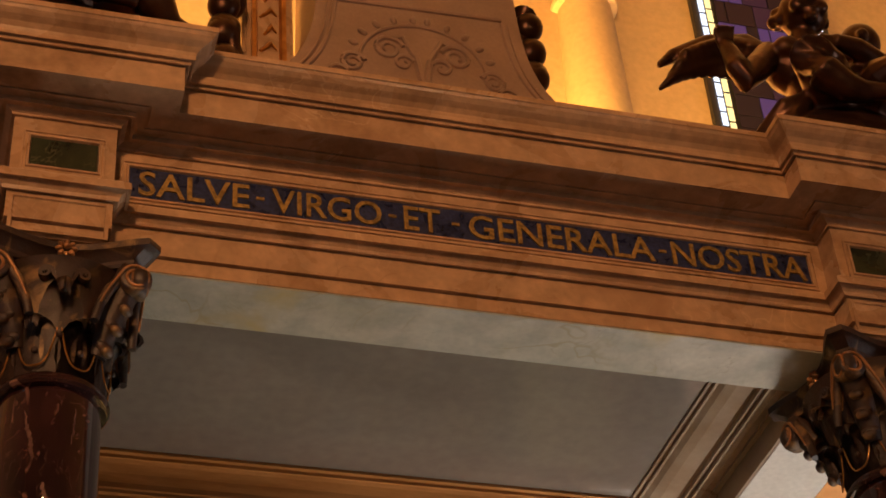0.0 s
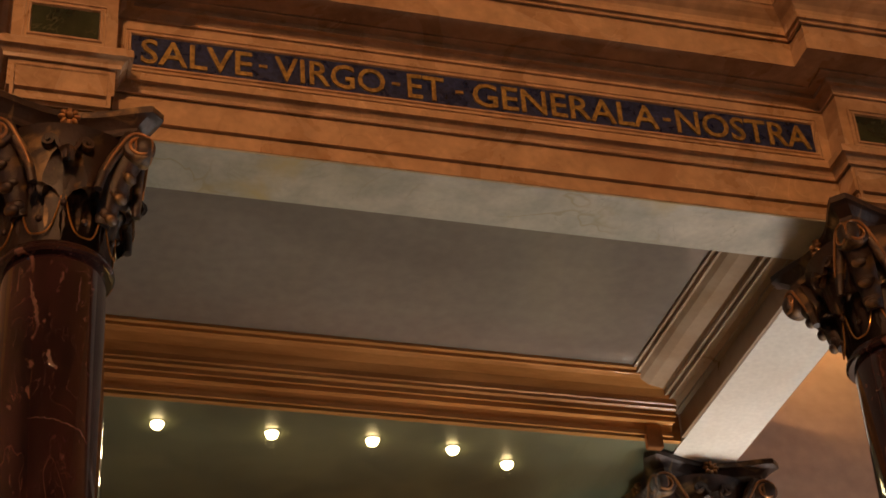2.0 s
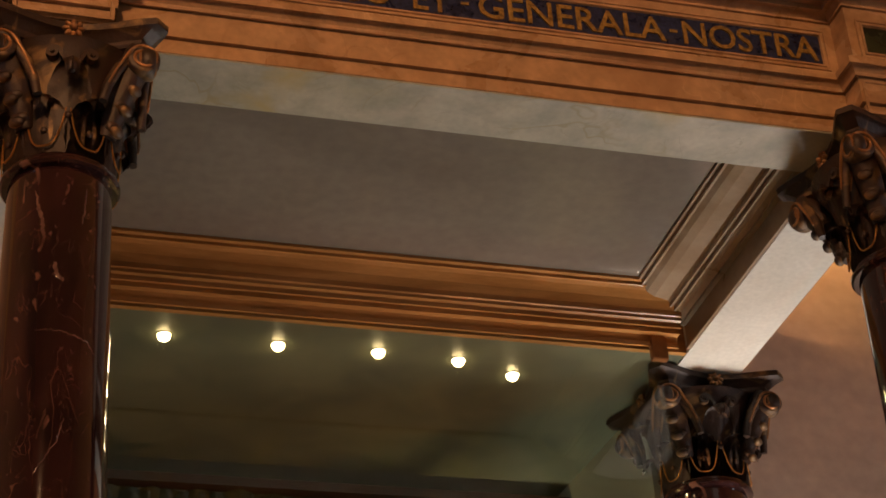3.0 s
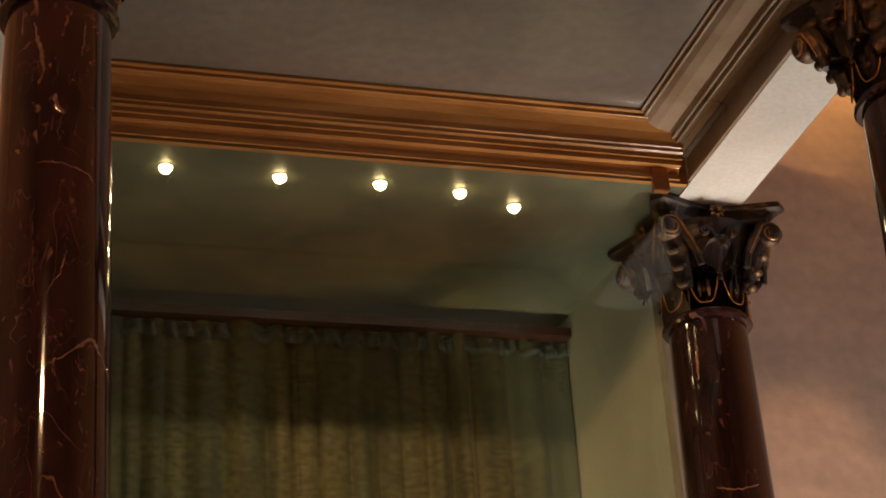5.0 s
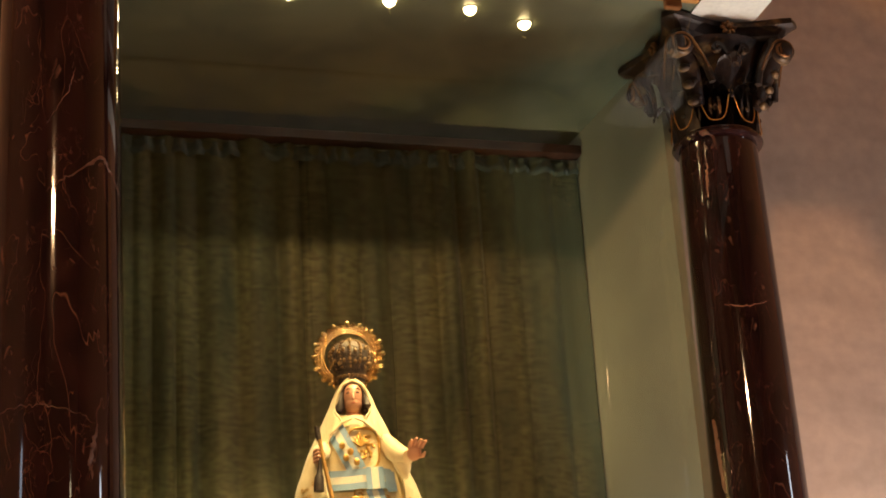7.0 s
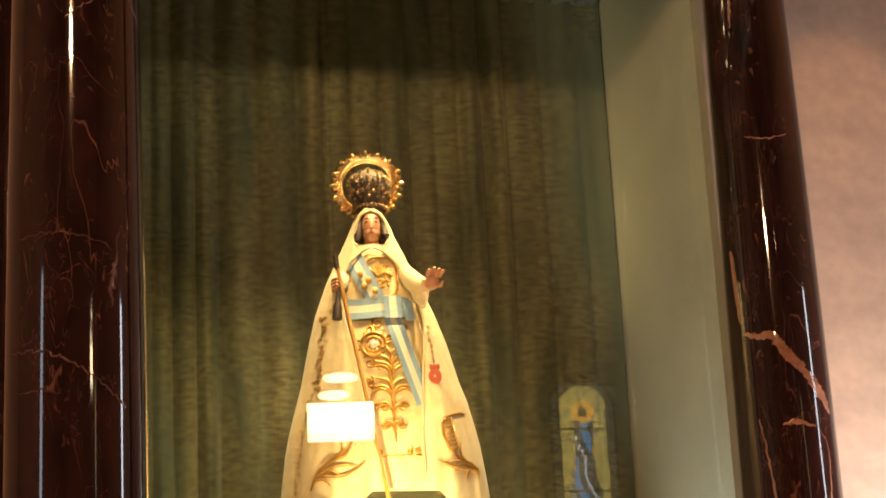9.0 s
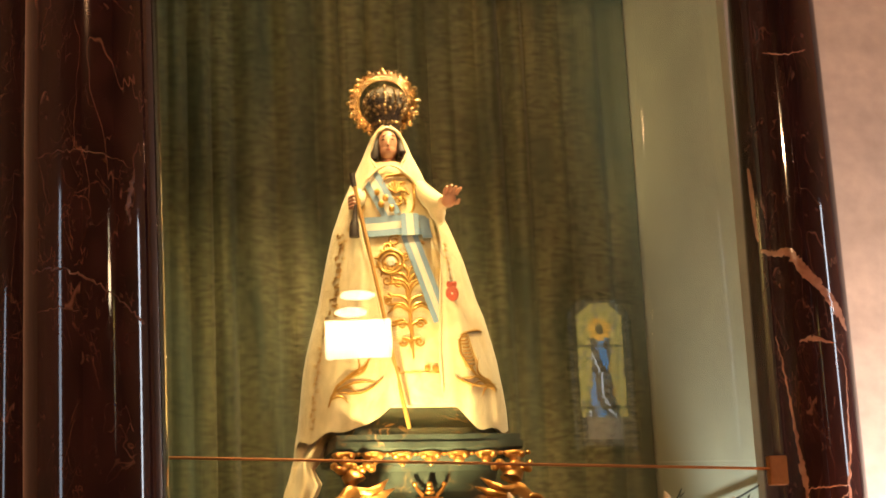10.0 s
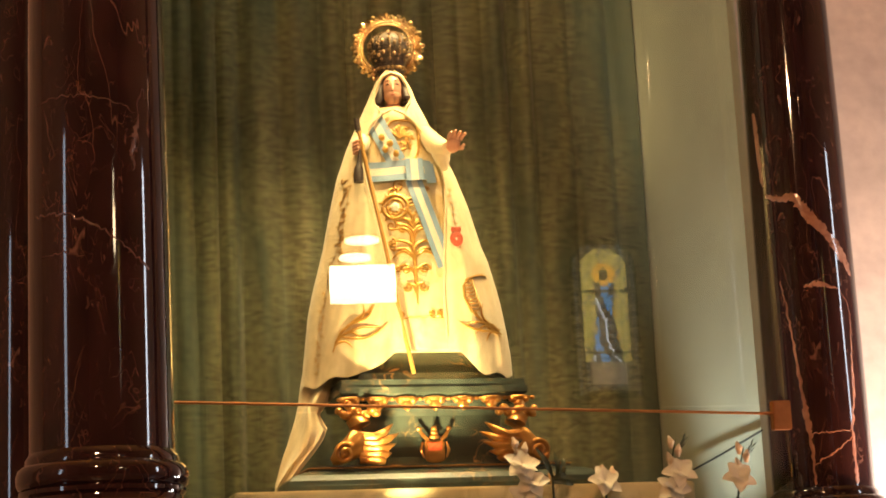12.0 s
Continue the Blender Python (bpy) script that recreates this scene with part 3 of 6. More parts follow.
def pale_vein(owner, line, seed):
    """A crooked pale vein let into a shaft: (degrees from the front, height, half width) along its middle."""
    r = random.Random(seed)
    fine = []
    for (a0, z0, w0), (a1, z1, w1) in zip(line, line[1:]):
        for k in range(10):
            q = k / 10
            fine.append((a0 + (a1 - a0) * q + r.uniform(-1.2, 1.2), z0 + (z1 - z0) * q + r.uniform(-0.006, 0.006), (w0 + (w1 - w0) * q) * r.uniform(0.6, 1.35)))
    fine.append(line[-1])
    bm = bmesh.new()
    rows = []
    for i, (a, z, w) in enumerate(fine):
        a1, z1, _ = fine[min(i + 1, len(fine) - 1)]
        a0, z0, _ = fine[max(i - 1, 0)]
        d = Vector((radians(a1 - a0) * 0.2, z1 - z0)).normalized()
        row = []
        for k in (-1, -0.5, 0, 0.5, 1):
            f, zz = radians(a) - d.y * w * k / 0.2, z + d.x * w * k
            rad = shaft_radius(zz) + 0.0012 - 0.0018 * abs(k)
            row.append(bm.verts.new((rad * math.sin(f), -rad * math.cos(f), zz)))
        rows.append(row)
    for a, b in zip(rows, rows[1:]):
        for k in range(4):
            bm.faces.new((a[k], a[k + 1], b[k + 1], b[k]))
    return part("pale_vein", bm, FAINT_VEIN if owner == first else PALE_VEIN, owner, "pale pinkish vein in the marble", smooth=True, sharp=80)


FAINT_VEIN = material("faint_marble_vein", (0.15, 0.085, 0.07), 0.10, second=(0.06, 0.028, 0.024), scale=22, coat=0.3)
PALE_VEIN = material("pale_marble_vein", (0.36, 0.19, 0.13), 0.12, second=(0.24, 0.11, 0.075), scale=16, coat=0.3)
pale_vein(made[1], [(-66, 3.50, 0.012), (-46, 3.475, 0.022), (-30, 3.475, 0.030), (-17, 3.39, 0.034), (0, 3.32, 0.034), (16, 3.25, 0.040), (30, 3.18, 0.034), (38, 3.12, 0.010)], 1)
pale_vein(made[1], [(-56, 3.10, 0.003), (-52, 3.02, 0.005), (-47, 2.87, 0.005), (-40, 2.60, 0.010), (-37, 2.48, 0.018), (-35, 2.40, 0.010), (-33, 2.20, 0.008)], 2)
pale_vein(made[1], [(30, 2.95, 0.002), (25, 2.83, 0.004), (21, 2.58, 0.010), (14, 2.43, 0.008), (15, 2.26, 0.012), (16, 2.20, 0.012)], 3)
pale_vein(made[1], [(-35, 2.42, 0.003), (-10, 2.425, 0.004), (14, 2.43, 0.003)], 4)
pale_vein(made[1], [(-34, 2.28, 0.003), (-12, 2.33, 0.006), (14, 2.40, 0.004)], 11)
pale_vein(made[1], [(-28, 3.068, 0.003), (-14, 3.075, 0.018), (-6, 3.075, 0.016), (12, 3.055, 0.003)], 12)
pale_vein(made[1], [(14, 3.06, 0.002), (26, 2.98, 0.003), (29, 2.85, 0.003)], 13)
pale_vein(made[1], [(-78, 3.90, 0.012), (-76, 3.80, 0.022), (-74, 3.68, 0.024), (-70, 3.55, 0.012)], 10)
pale_vein(made[1], [(-40, 4.42, 0.003), (-10, 4.40, 0.005), (16, 4.43, 0.003)], 14)
pale_vein(made[1], [(-44, 5.15, 0.004), (-46, 5.06, 0.008), (-47, 4.97, 0.004)], 15)
pale_vein(first, [(-71, 2.872, 0.002), (-48, 2.869, 0.004), (-27, 2.859, 0.005), (-4, 2.821, 0.004), (18, 2.758, 0.003), (38, 2.702, 0.006)], 5)
pale_vein(first, [(31, 3.162, 0.003), (28, 3.109, 0.010), (24, 3.047, 0.007), (26, 2.996, 0.003)], 6)
pale_vein(first, [(-55, 2.748, 0.002), (-34, 2.750, 0.003), (-16, 2.736, 0.002)], 16)
pale_vein(first, [(-68, 3.210, 0.002), (-33, 3.218, 0.003), (0, 3.207, 0.003), (29, 3.169, 0.002)], 17)
pale_vein(first, [(-14, 3.895, 0.003), (10, 3.958, 0.004), (37, 4.031, 0.009), (52, 3.987, 0.007), (67, 3.932, 0.008)], 7)
pale_vein(first, [(-21, 4.634, 0.002), (1, 4.633, 0.003), (30, 4.614, 0.005), (41, 4.577, 0.003)], 18)
pale_vein(first, [(-16, 4.118, 0.002), (3, 4.226, 0.003), (10, 4.318, 0.002)], 19)
pale_vein(first, [(-30, 5.179, 0.004), (-23, 5.083, 0.011), (-19, 5.015, 0.009), (-17, 4.98, 0.003)], 8)
pale_vein(first, [(25, 5.206, 0.002), (24, 5.124, 0.006), (22, 5.06, 0.003)], 9)
pale_vein(first, [(-6, 4.89, 0.006), (-2, 4.847, 0.012), (4, 4.82, 0.004)], 20)

# ---- glass front of the niche ----
# added dark cover that hides the lit end of the west niche wall
structure(put("niche_end_cover", a_box(0.36, NX0 - 0.002, 7.60, 7.679, 1.0, SZ - 0.004, bevel=0.004), DARK_STONE), "dark speckled stone cover added at the west end of the niche")

glazing = thing("glass_front", "clear two-pane glass front with copper clips before the niche", "glazing", (1.97, 7.16, 1.6))
for z0, z1 in ((1.6, 2.508), (2.514, SZ - 0.004)):
    p = under(put("glass_pane", a_box(0.62, 3.30, 7.155, 7.163, z0, z1), GLASS), glazing)
    p.visible_shadow = False
# copper-coloured strip draws the gold light on the glass edge at the joint
under(put("joint", tube([(0.62, 7.148, 2.562), (3.28, 7.148, 2.474)], 0.006, 8), COPPER), glazing)["label"] = "thin copper strip standing in for the lit glass edge of the joint"
for x, z in ((3.275, 2.468), (3.30, SZ - 0.012)):
    under(put("clip", a_box(x - 0.04, x + 0.04, 7.135, 7.175, z - 0.06, z + 0.06, bevel=0.004), COPPER), glazing)["label"] = "flat copper clip"

# downlights
for sx, sy in SPOTS:
    lam = thing("downlight", "small round lit downlight in the niche ceiling", "lamp", (sx, sy, NZ1), "downlights of the niche")
    part("bulb", lathe([(0.0, -0.034), (0.014, -0.031), (0.025, -0.022), (0.031, -0.008), (0.0315, 0.0)], 20), LAMP_GLOW, lam, "glowing warm white bulb", smooth=True)
    part("rim", lathe([(0.032, -0.001), (0.040, -0.001), (0.040, -0.003), (0.036, -0.004), (0.032, -0.004)], 24), NICHE_CEIL, lam)

# floodlights in the nave, the second an added unseen copy of the mirrored one
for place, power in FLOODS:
    fl = thing("floodlight", "lit warm floodlight hung out of view in the nave", "lamp")
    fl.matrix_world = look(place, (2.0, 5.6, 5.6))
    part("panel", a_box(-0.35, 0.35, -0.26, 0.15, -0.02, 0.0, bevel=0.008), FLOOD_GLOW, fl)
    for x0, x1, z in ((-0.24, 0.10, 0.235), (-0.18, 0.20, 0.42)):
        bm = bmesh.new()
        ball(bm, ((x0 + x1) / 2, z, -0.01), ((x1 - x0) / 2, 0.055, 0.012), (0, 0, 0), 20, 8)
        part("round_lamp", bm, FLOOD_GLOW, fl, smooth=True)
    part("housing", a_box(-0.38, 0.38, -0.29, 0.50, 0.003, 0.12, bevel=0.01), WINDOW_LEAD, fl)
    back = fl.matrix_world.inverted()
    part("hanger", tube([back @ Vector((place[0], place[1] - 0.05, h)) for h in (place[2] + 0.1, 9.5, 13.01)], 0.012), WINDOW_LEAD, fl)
for place, power, to, tint in FOOTLIGHTS:
    ft = thing("footlight", "small lit footlight on the niche floor", "lamp", (place[0], place[1], 1.0), "footlights")
    part("lamp_body", a_box(-0.09, 0.09, -0.15, -0.08, place[2] - 1.12, place[2] - 1.0, bevel=0.01), WINDOW_LEAD, ft)
    part("stand", tube([(0, -0.115, 0.0), (0, -0.115, place[2] - 1.12)], 0.015, 8), WINDOW_LEAD, ft)
for place, power, to in UPLIGHTS:
    up = thing("uplight", "small assumed white uplight on an unseen stand beside the altar", "lamp", (place[0], place[1], 0.0), "uplights")
    part("lamp_body", a_box(-0.06, 0.20, -0.22, -0.06, place[2] - 0.14, place[2] + 0.02, bevel=0.01), WINDOW_LEAD, up)
    part("stand", tube([(0.07, -0.14, 0.0), (0.07, -0.14, place[2] - 0.13)], 0.02, 8), WINDOW_LEAD, up)

# ---- curtain ----
rng = random.Random(7)
bm = bmesh.new()
folds, x = [], NX0
while x < NX1 + 0.2:
    folds.append((x, rng.uniform(0.035, 0.085), rng.uniform(0.5, 1.5)))
    x += rng.uniform(0.10, 0.21)
cols = 260
zs = [NZ0 + 0.01 + (5.71 - NZ0) * i / 30 for i in range(31)]
grid = []
for z in zs:
    row = []
    for i in range(cols + 1):
        x = NX0 + 0.004 + (NX1 - NX0 - 0.008) * i / cols
        off = 0
        for j in range(len(folds) - 1):
            a, b = folds[j][0], folds[j + 1][0]
            if a <= x < b:
                q = (x - a) / (b - a)
                off = folds[j][1] * math.sin(q * math.pi) ** (0.6 * folds[j][2] + 0.3) * (0.75 + 0.25 * math.sin(z * 1.3 + j))
        off += 0.012 * math.sin(x * 31 + z * 0.7) + 0.01 * noise.noise((x * 3, z * 0.5, 0))
        row.append(bm.verts.new((x, NY1 - off, z)))
    grid.append(row)
for a, b in zip(grid, grid[1:]):
    for i in range(cols):
        bm.faces.new((a[i], a[i + 1], b[i + 1], b[i]))
cur = thing("curtain", "drawn olive-green damask curtain hanging in folds", "curtain", (1.99, NY1, NZ0))
under(put("cloth", bm, CURTAIN, smooth=True, sharp=80), cur)
bm = bmesh.new()
grid = []
for k in range(5):
    row = []
    for i in range(cols + 1):
        x = NX0 + 0.004 + (NX1 - NX0 - 0.008) * i / cols
        row.append(bm.verts.new((x, NY1 - 0.04 - 0.018 * math.sin(x * 70 + noise.noise((x * 6, 0, 3)) * 5) - 0.012 * math.sin(k * 1.5), 5.62 + 0.02 * k + 0.008 * math.sin(x * 44))))
    grid.append(row)
for a, b in zip(grid, grid[1:]):
    for i in range(cols):
        bm.faces.new((a[i], a[i + 1], b[i + 1], b[i]))
DARK_WOOD = material("dark_red_wood", (0.07, 0.025, 0.015), 0.5, second=(0.04, 0.015, 0.01), scale=8)
RUFFLE = material("blue_green_velvet", (0.10, 0.14, 0.13), 0.7, second=(0.06, 0.08, 0.075), scale=20, sheen=0.5)
under(put("ruffle", bm, RUFFLE, smooth=True, sharp=80), cur)["label"] = "gathered blue-green heading"
under(put("pelmet", a_box(NX0, NX1, NY1 - 0.11, NY1 - 0.02, 5.72, 5.77), DARK_WOOD), cur)["label"] = "dark reddish wooden rail"


# ---- inscription and panels of the frieze ----
def ring_frame(x0, x1, z0, z1, y, steps, bm=None):
    """A moulded picture frame in a wall that faces -y: steps of (inset, proud)."""
    bm = bm or bmesh.new()
    loops = []
    for inset, proud in steps:
        loops.append([bm.verts.new(p) for p in ((x0 + inset, y - proud, z0 + inset), (x1 - inset, y - proud, z0 + inset), (x1 - inset, y - proud, z1 - inset), (x0 + inset, y - proud, z1 - inset))])
    for a, b in zip(loops, loops[1:]):
        for i in range(4):
            bm.faces.new((a[i], a[(i + 1) % 4], b[(i + 1) % 4], b[i]))
    return bm


FRAME_STEPS = [(0.0, 0.0), (0.0, 0.012), (0.006, 0.012), (0.008, 0.006), (0.016, 0.006), (0.019, 0.014), (0.026, 0.014), (0.030, 0.001)]
mosaic = thing("inscription", "gold capital letters on a blue mosaic band in a stone frame", "inscription", (1.97, FRONT, 6.25))
under(put("band", a_box(0.571, 3.369, FRONT - 0.006, FRONT - 0.0005, 6.180, 6.326), MOSAIC), mosaic)
under(put("frame", ring_frame(0.541, 3.399, 6.150, 6.356, FRONT - 0.0006, FRAME_STEPS), STONE), mosaic)


def lettering(text, x0, x1, z0, z1, y, mat):
    """A word as raised letters, fitted between x0 and x1."""
    cu = bpy.data.curves.new("word", "FONT")
    cu.body, cu.extrude, cu.resolution_u, cu.offset = text, 0.03, 3, 0.009
    tmp = new("word", cu)
    me = bpy.data.meshes.new_from_object(tmp.evaluated_get(bpy.context.evaluated_depsgraph_get()))
    bpy.data.objects.remove(tmp)
    xs, ys = [v.co.x for v in me.vertices], [v.co.y for v in me.vertices]
    ax, bx, ay, by = min(xs), max(xs), min(ys), max(ys)
    for v in me.vertices:
        v.co = Vector((x0 + (v.co.x - ax) / (bx - ax) * (x1 - x0), y - v.co.z * 0.1, z0 + (v.co.y - ay) / (by - ay) * (z1 - z0)))
    me.materials.clear()
    me.materials.append(mat)
    return new("word", me)


ZL0, ZL1 = 6.193, 6.312
for text, x0, x1 in (("SALVE", 0.606, 1.028), ("VIRGO", 1.115, 1.548), ("ET", 1.638, 1.786), ("GENERALA", 1.902, 2.683), ("NOSTRA", 2.760, 3.352)):
    under(lettering(text, x0, x1, ZL0, ZL1, FRONT - 0.009, GOLD_LETTER), mosaic)["label"] = "word in gold mosaic"
for x in (1.070, 1.592, 1.848, 2.720):
    under(put("dash", a_box(x - 0.016, x + 0.016, FRONT - 0.010, FRONT - 0.0062, 6.246, 6.260), GOLD_LETTER), mosaic)
for xa in (0.315, 3.63):
    under(put("inset_panel", a_box(xa - 0.122, xa + 0.122, 5.2255, 5.2295, 6.165, 6.305), GREEN_STONE), canopy)["label"] = "small dark green marble panel"
    under(put("panel_frame", ring_frame(xa - 0.152, xa + 0.152, 6.141, 6.335, 5.2294, FRAME_STEPS), STONE), canopy)
    under(put("band_frame", ring_frame(xa - 0.178, xa + 0.178, 5.862, 6.030, 5.2294, [(0, 0), (0, 0.006), (0.012, 0.006), (0.016, 0.0005)]), STONE), canopy)

# ---- on top of the canopy ----
attic = thing("attic_block", "carved brown stone attic block with scroll relief", "stone block", (1.9, 5.75, 6.694))


def attic_edge(z):
    """Half the width of the attic block, flared towards its foot."""
    return 0.47 + 0.17 * math.exp(-(z - 7.40) / 0.20) if z > 7.2 else 0.47 + 0.17 * math.exp(1.0)


bm = bmesh.new()
rings = []
for i in range(29):
    z = 6.694 + 1.7 * i / 28
    w = attic_edge(z)
    rings.append([bm.verts.new((1.9 + sx * w, y, z)) for sx, y in ((-1, 5.75), (1, 5.75), (1, 6.25), (-1, 6.25))])
for a, b in zip(rings, rings[1:]):
    for i in range(4):
        bm.faces.new((a[i], a[(i + 1) % 4], b[(i + 1) % 4], b[i]))
bm.faces.new(rings[0])
bm.faces.new(rings[-1])
under(put("block", bm, RELIEF), attic)
bm = bmesh.new()
for side in (-1, 1):
    pts = [(1.9 + side * (attic_edge(7.25 + 0.62 * i / 12) - 0.085), 5.748, 7.25 + 0.62 * i / 12) for i in range(13)]
    tube(pts, 0.012, 6, bm)
    tube([(x + side * 0.03, y, z) for x, y, z in pts], 0.008, 6, bm)
tube([(1.9 - 0.40, 5.748, 7.87), (1.9 + 0.40, 5.748, 7.90)], 0.012, 6, bm)
under(put("border", bm, RELIEF, smooth=True), attic)
bm = bmesh.new()
for side in (-1, 1):
    for cx, cz, r, turn in ((0.16, 7.60, 0.075, 1.6), (0.33, 7.48, 0.06, 1.8), (0.09, 7.52, 0.05, 1.2), (0.40, 7.40, 0.05, 1.4)):
        pts = []
        for i in range(26):
            s = i / 25
            a = math.pi * (0.9 - turn * 2 * s)
            pts.append((1.9 + side * (cx + r * (1 - 0.75 * s) * math.cos(a)), 5.746, cz + r * (1 - 0.75 * s) * math.sin(a)))
        tube(pts, [0.013 * (1 - 0.4 * i / 25) for i in range(26)], 6, bm)
    pts = [(1.9 + side * 0.30 * math.cos(a), 5.747, 7.50 + 0.27 * math.sin(a)) for a in [i / 14 * math.pi / 2 for i in range(15)]]
    tube(pts, 0.010, 6, bm)
    for i in range(5):
        a = 0.35 + i * 0.28
        ball(bm, (1.9 + side * 0.345 * math.cos(a), 5.747, 7.50 + 0.31 * math.sin(a)), (0.026, 0.012, 0.016), (0, -side * math.degrees(a), 0), 10, 6)
    tube([(1.9 + side * 0.01, 5.747, 7.40), (1.9 + side * 0.03, 5.745, 7.55), (1.9 + side * 0.09, 5.746, 7.68), (1.9 + side * 0.14, 5.747, 7.66)], [0.02, 0.017, 0.013, 0.006], 6, bm)
under(put("relief", bm, RELIEF, smooth=True), attic)


def bronze_scroll(x, z0, side):
    """A bronze bracket of stacked curls beside the attic block."""
    sc = thing("bronze_scroll", "dark bronze scroll bracket beside the attic block", "ornament", (x, 5.85, 6.694), "bronze scrolls")
    bm = bmesh.new()
    pts, rad = [], []
    for i in range(60):
        s = i / 59
        pts.append((side * (0.03 * math.sin(s * 19) + 0.05 * s), -0.03 * math.cos(s * 19), 1.35 * s))
        rad.append(0.055 + 0.022 * math.sin(s * 38))
    tube(pts, rad, 12, bm)
    for k in range(4):
        ball(bm, (side * 0.06, -0.03, 0.75 + 0.17 * k), (0.075, 0.07, 0.085), (0, 20, 0))
    part("curl", bm, ANGEL, sc, smooth=True, sharp=80)
    return sc


bronze_scroll(2.40, 6.694, 1)
bronze_scroll(1.06, 6.694, -1)
side_panel = thing("pediment_wing", "gilt-edged carved wing of the attic in coloured light", "stone ornament", (1.22, 5.95, 6.694))
bm = bmesh.new()
box(bm, -0.11, 0.13, 0.0, 0.3, 0.0, 1.5, bevel=0.02)
part("wing_panel", bm, STONE, side_panel)
bm = ring_frame(-0.07, 0.09, 0.7, 1.46, -0.001, [(0, 0), (0.0, 0.02), (0.02, 0.02), (0.03, 0.0)])
part("wing_frame", bm, GILT, side_panel)
bm = bmesh.new()
for k in range(6):
    tube([(-0.03 + 0.02 * (k % 2), -0.004, 0.75 + 0.11 * k), (0.02, -0.012, 0.80 + 0.11 * k), (0.05, -0.004, 0.77 + 0.11 * k)], [0.008, 0.014, 0.005], 6, bm)
part("carving", bm, GILT, side_panel, smooth=True)


# ---- bronze angels ----
def angel(name, at, turn, label):
    bm = bmesh.new()
    B = lambda p, r, t=(0, 0, 0): ball(bm, p, r, t, 20, 14)
    limb = lambda pts, rad: tube(pts, rad, 12, bm)
    # trunk, leaning back
    B((-0.04, 0.02, 0.80), (0.17, 0.13, 0.14), (0, 20, 0))
    B((0.05, 0.0, 0.68), (0.165, 0.14, 0.15), (0, 20, 0))
    B((0.12, -0.02, 0.57), (0.17, 0.15, 0.14))
    B((0.20, 0.02, 0.66), (0.22, 0.15, 0.15), (0, -12, 0))
    for s in (-1, 1):
        B((-0.04 + 0.075 * s, -0.09, 0.83), (0.07, 0.045, 0.055))
    # head with cheeks, nose, brow and curls
    B((0.03, -0.03, 1.12), (0.115, 0.12, 0.13))
    for s in (-1, 1):
        B((0.02 + 0.05 * s, -0.12, 1.08), (0.045, 0.035, 0.042))
        B((0.025 + 0.045 * s, -0.128, 1.145), (0.028, 0.018, 0.012))
        B((0.03 + 0.115 * s, 0.0, 1.10), (0.02, 0.03, 0.035))
    B((0.02, -0.155, 1.105), (0.018, 0.024, 0.024))
    B((0.02, -0.137, 1.045), (0.030, 0.02, 0.012))
    B((0.02, -0.12, 1.01), (0.03, 0.03, 0.025))
    for i in range(26):
        a, b = i * 2.4, 0.25 + 0.75 * (i % 6) / 5
        B((0.03 + 0.125 * b * math.cos(a), 0.03 + 0.10 * b * math.sin(a) * (0.5 if math.sin(a) < 0 else 1), 1.235 - 0.12 * b * b + 0.012 * math.sin(i * 5)), (0.034, 0.034, 0.030))
    limb([(0.0, 0, 0.90), (0.02, -0.01, 1.02)], [0.065, 0.06])
    # raised arm, folded arm
    limb([(-0.17, 0.0, 0.86), (-0.28, -0.06, 0.70), (-0.37, -0.10, 0.57), (-0.385, -0.10, 0.66), (-0.40, -0.08, 0.78), (-0.41, -0.07, 0.83)], [0.07, 0.066, 0.05, 0.056, 0.04, 0.034])
    for k in range(4):
        limb([(-0.435 + 0.018 * k, -0.07, 0.83), (-0.455 + 0.026 * k, -0.10, 0.885), (-0.45 + 0.026 * k, -0.13, 0.90)], [0.015, 0.013, 0.009])
    limb([(0.13, 0.02, 0.86), (0.27, -0.04, 0.80), (0.31, -0.10, 0.75), (0.18, -0.16, 0.78), (0.06, -0.19, 0.79)], [0.07, 0.065, 0.055, 0.05, 0.034])
    for k in range(4):
        limb([(0.06, -0.19, 0.805 - 0.016 * k), (-0.01, -0.20, 0.81 - 0.02 * k)], [0.014, 0.010])
    # crossed legs
    limb([(0.08, -0.04, 0.52), (-0.04, -0.20, 0.60), (-0.11, -0.27, 0.60), (-0.08, -0.27, 0.50), (0.03, -0.25, 0.43), (0.12, -0.25, 0.41)], [0.125, 0.115, 0.10, 0.085, 0.07, 0.05])
    limb([(0.20, -0.04, 0.52), (0.26, -0.20, 0.57), (0.30, -0.26, 0.57), (0.36, -0.24, 0.46), (0.42, -0.24, 0.40)], [0.125, 0.11, 0.10, 0.08, 0.05])
    limb([(0.10, -0.25, 0.42), (0.20, -0.28, 0.40), (0.25, -0.28, 0.39)], [0.05, 0.036, 0.02])
    limb([(0.42, -0.24, 0.40), (0.52, -0.26, 0.38)], [0.05, 0.028])
    # drapery and seat
    for k in range(5):
        limb([(-0.30 + 0.03 * k, 0.02 - 0.03 * k, 0.36), (-0.20 + 0.03 * k, -0.08, 0.46 + 0.015 * k), (-0.05, -0.10, 0.52)], [0.03, 0.04, 0.03])
    B((0.08, 0.05, 0.24), (0.40, 0.26, 0.26))
    # wings: a thick leading edge and three overlapping rows of feathers
    limb([(-0.06, 0.10, 0.90), (-0.22, 0.13, 1.04), (-0.40, 0.14, 1.04), (-0.58, 0.14, 0.95), (-0.66, 0.14, 0.88)], [0.05, 0.062, 0.052, 0.036, 0.016])
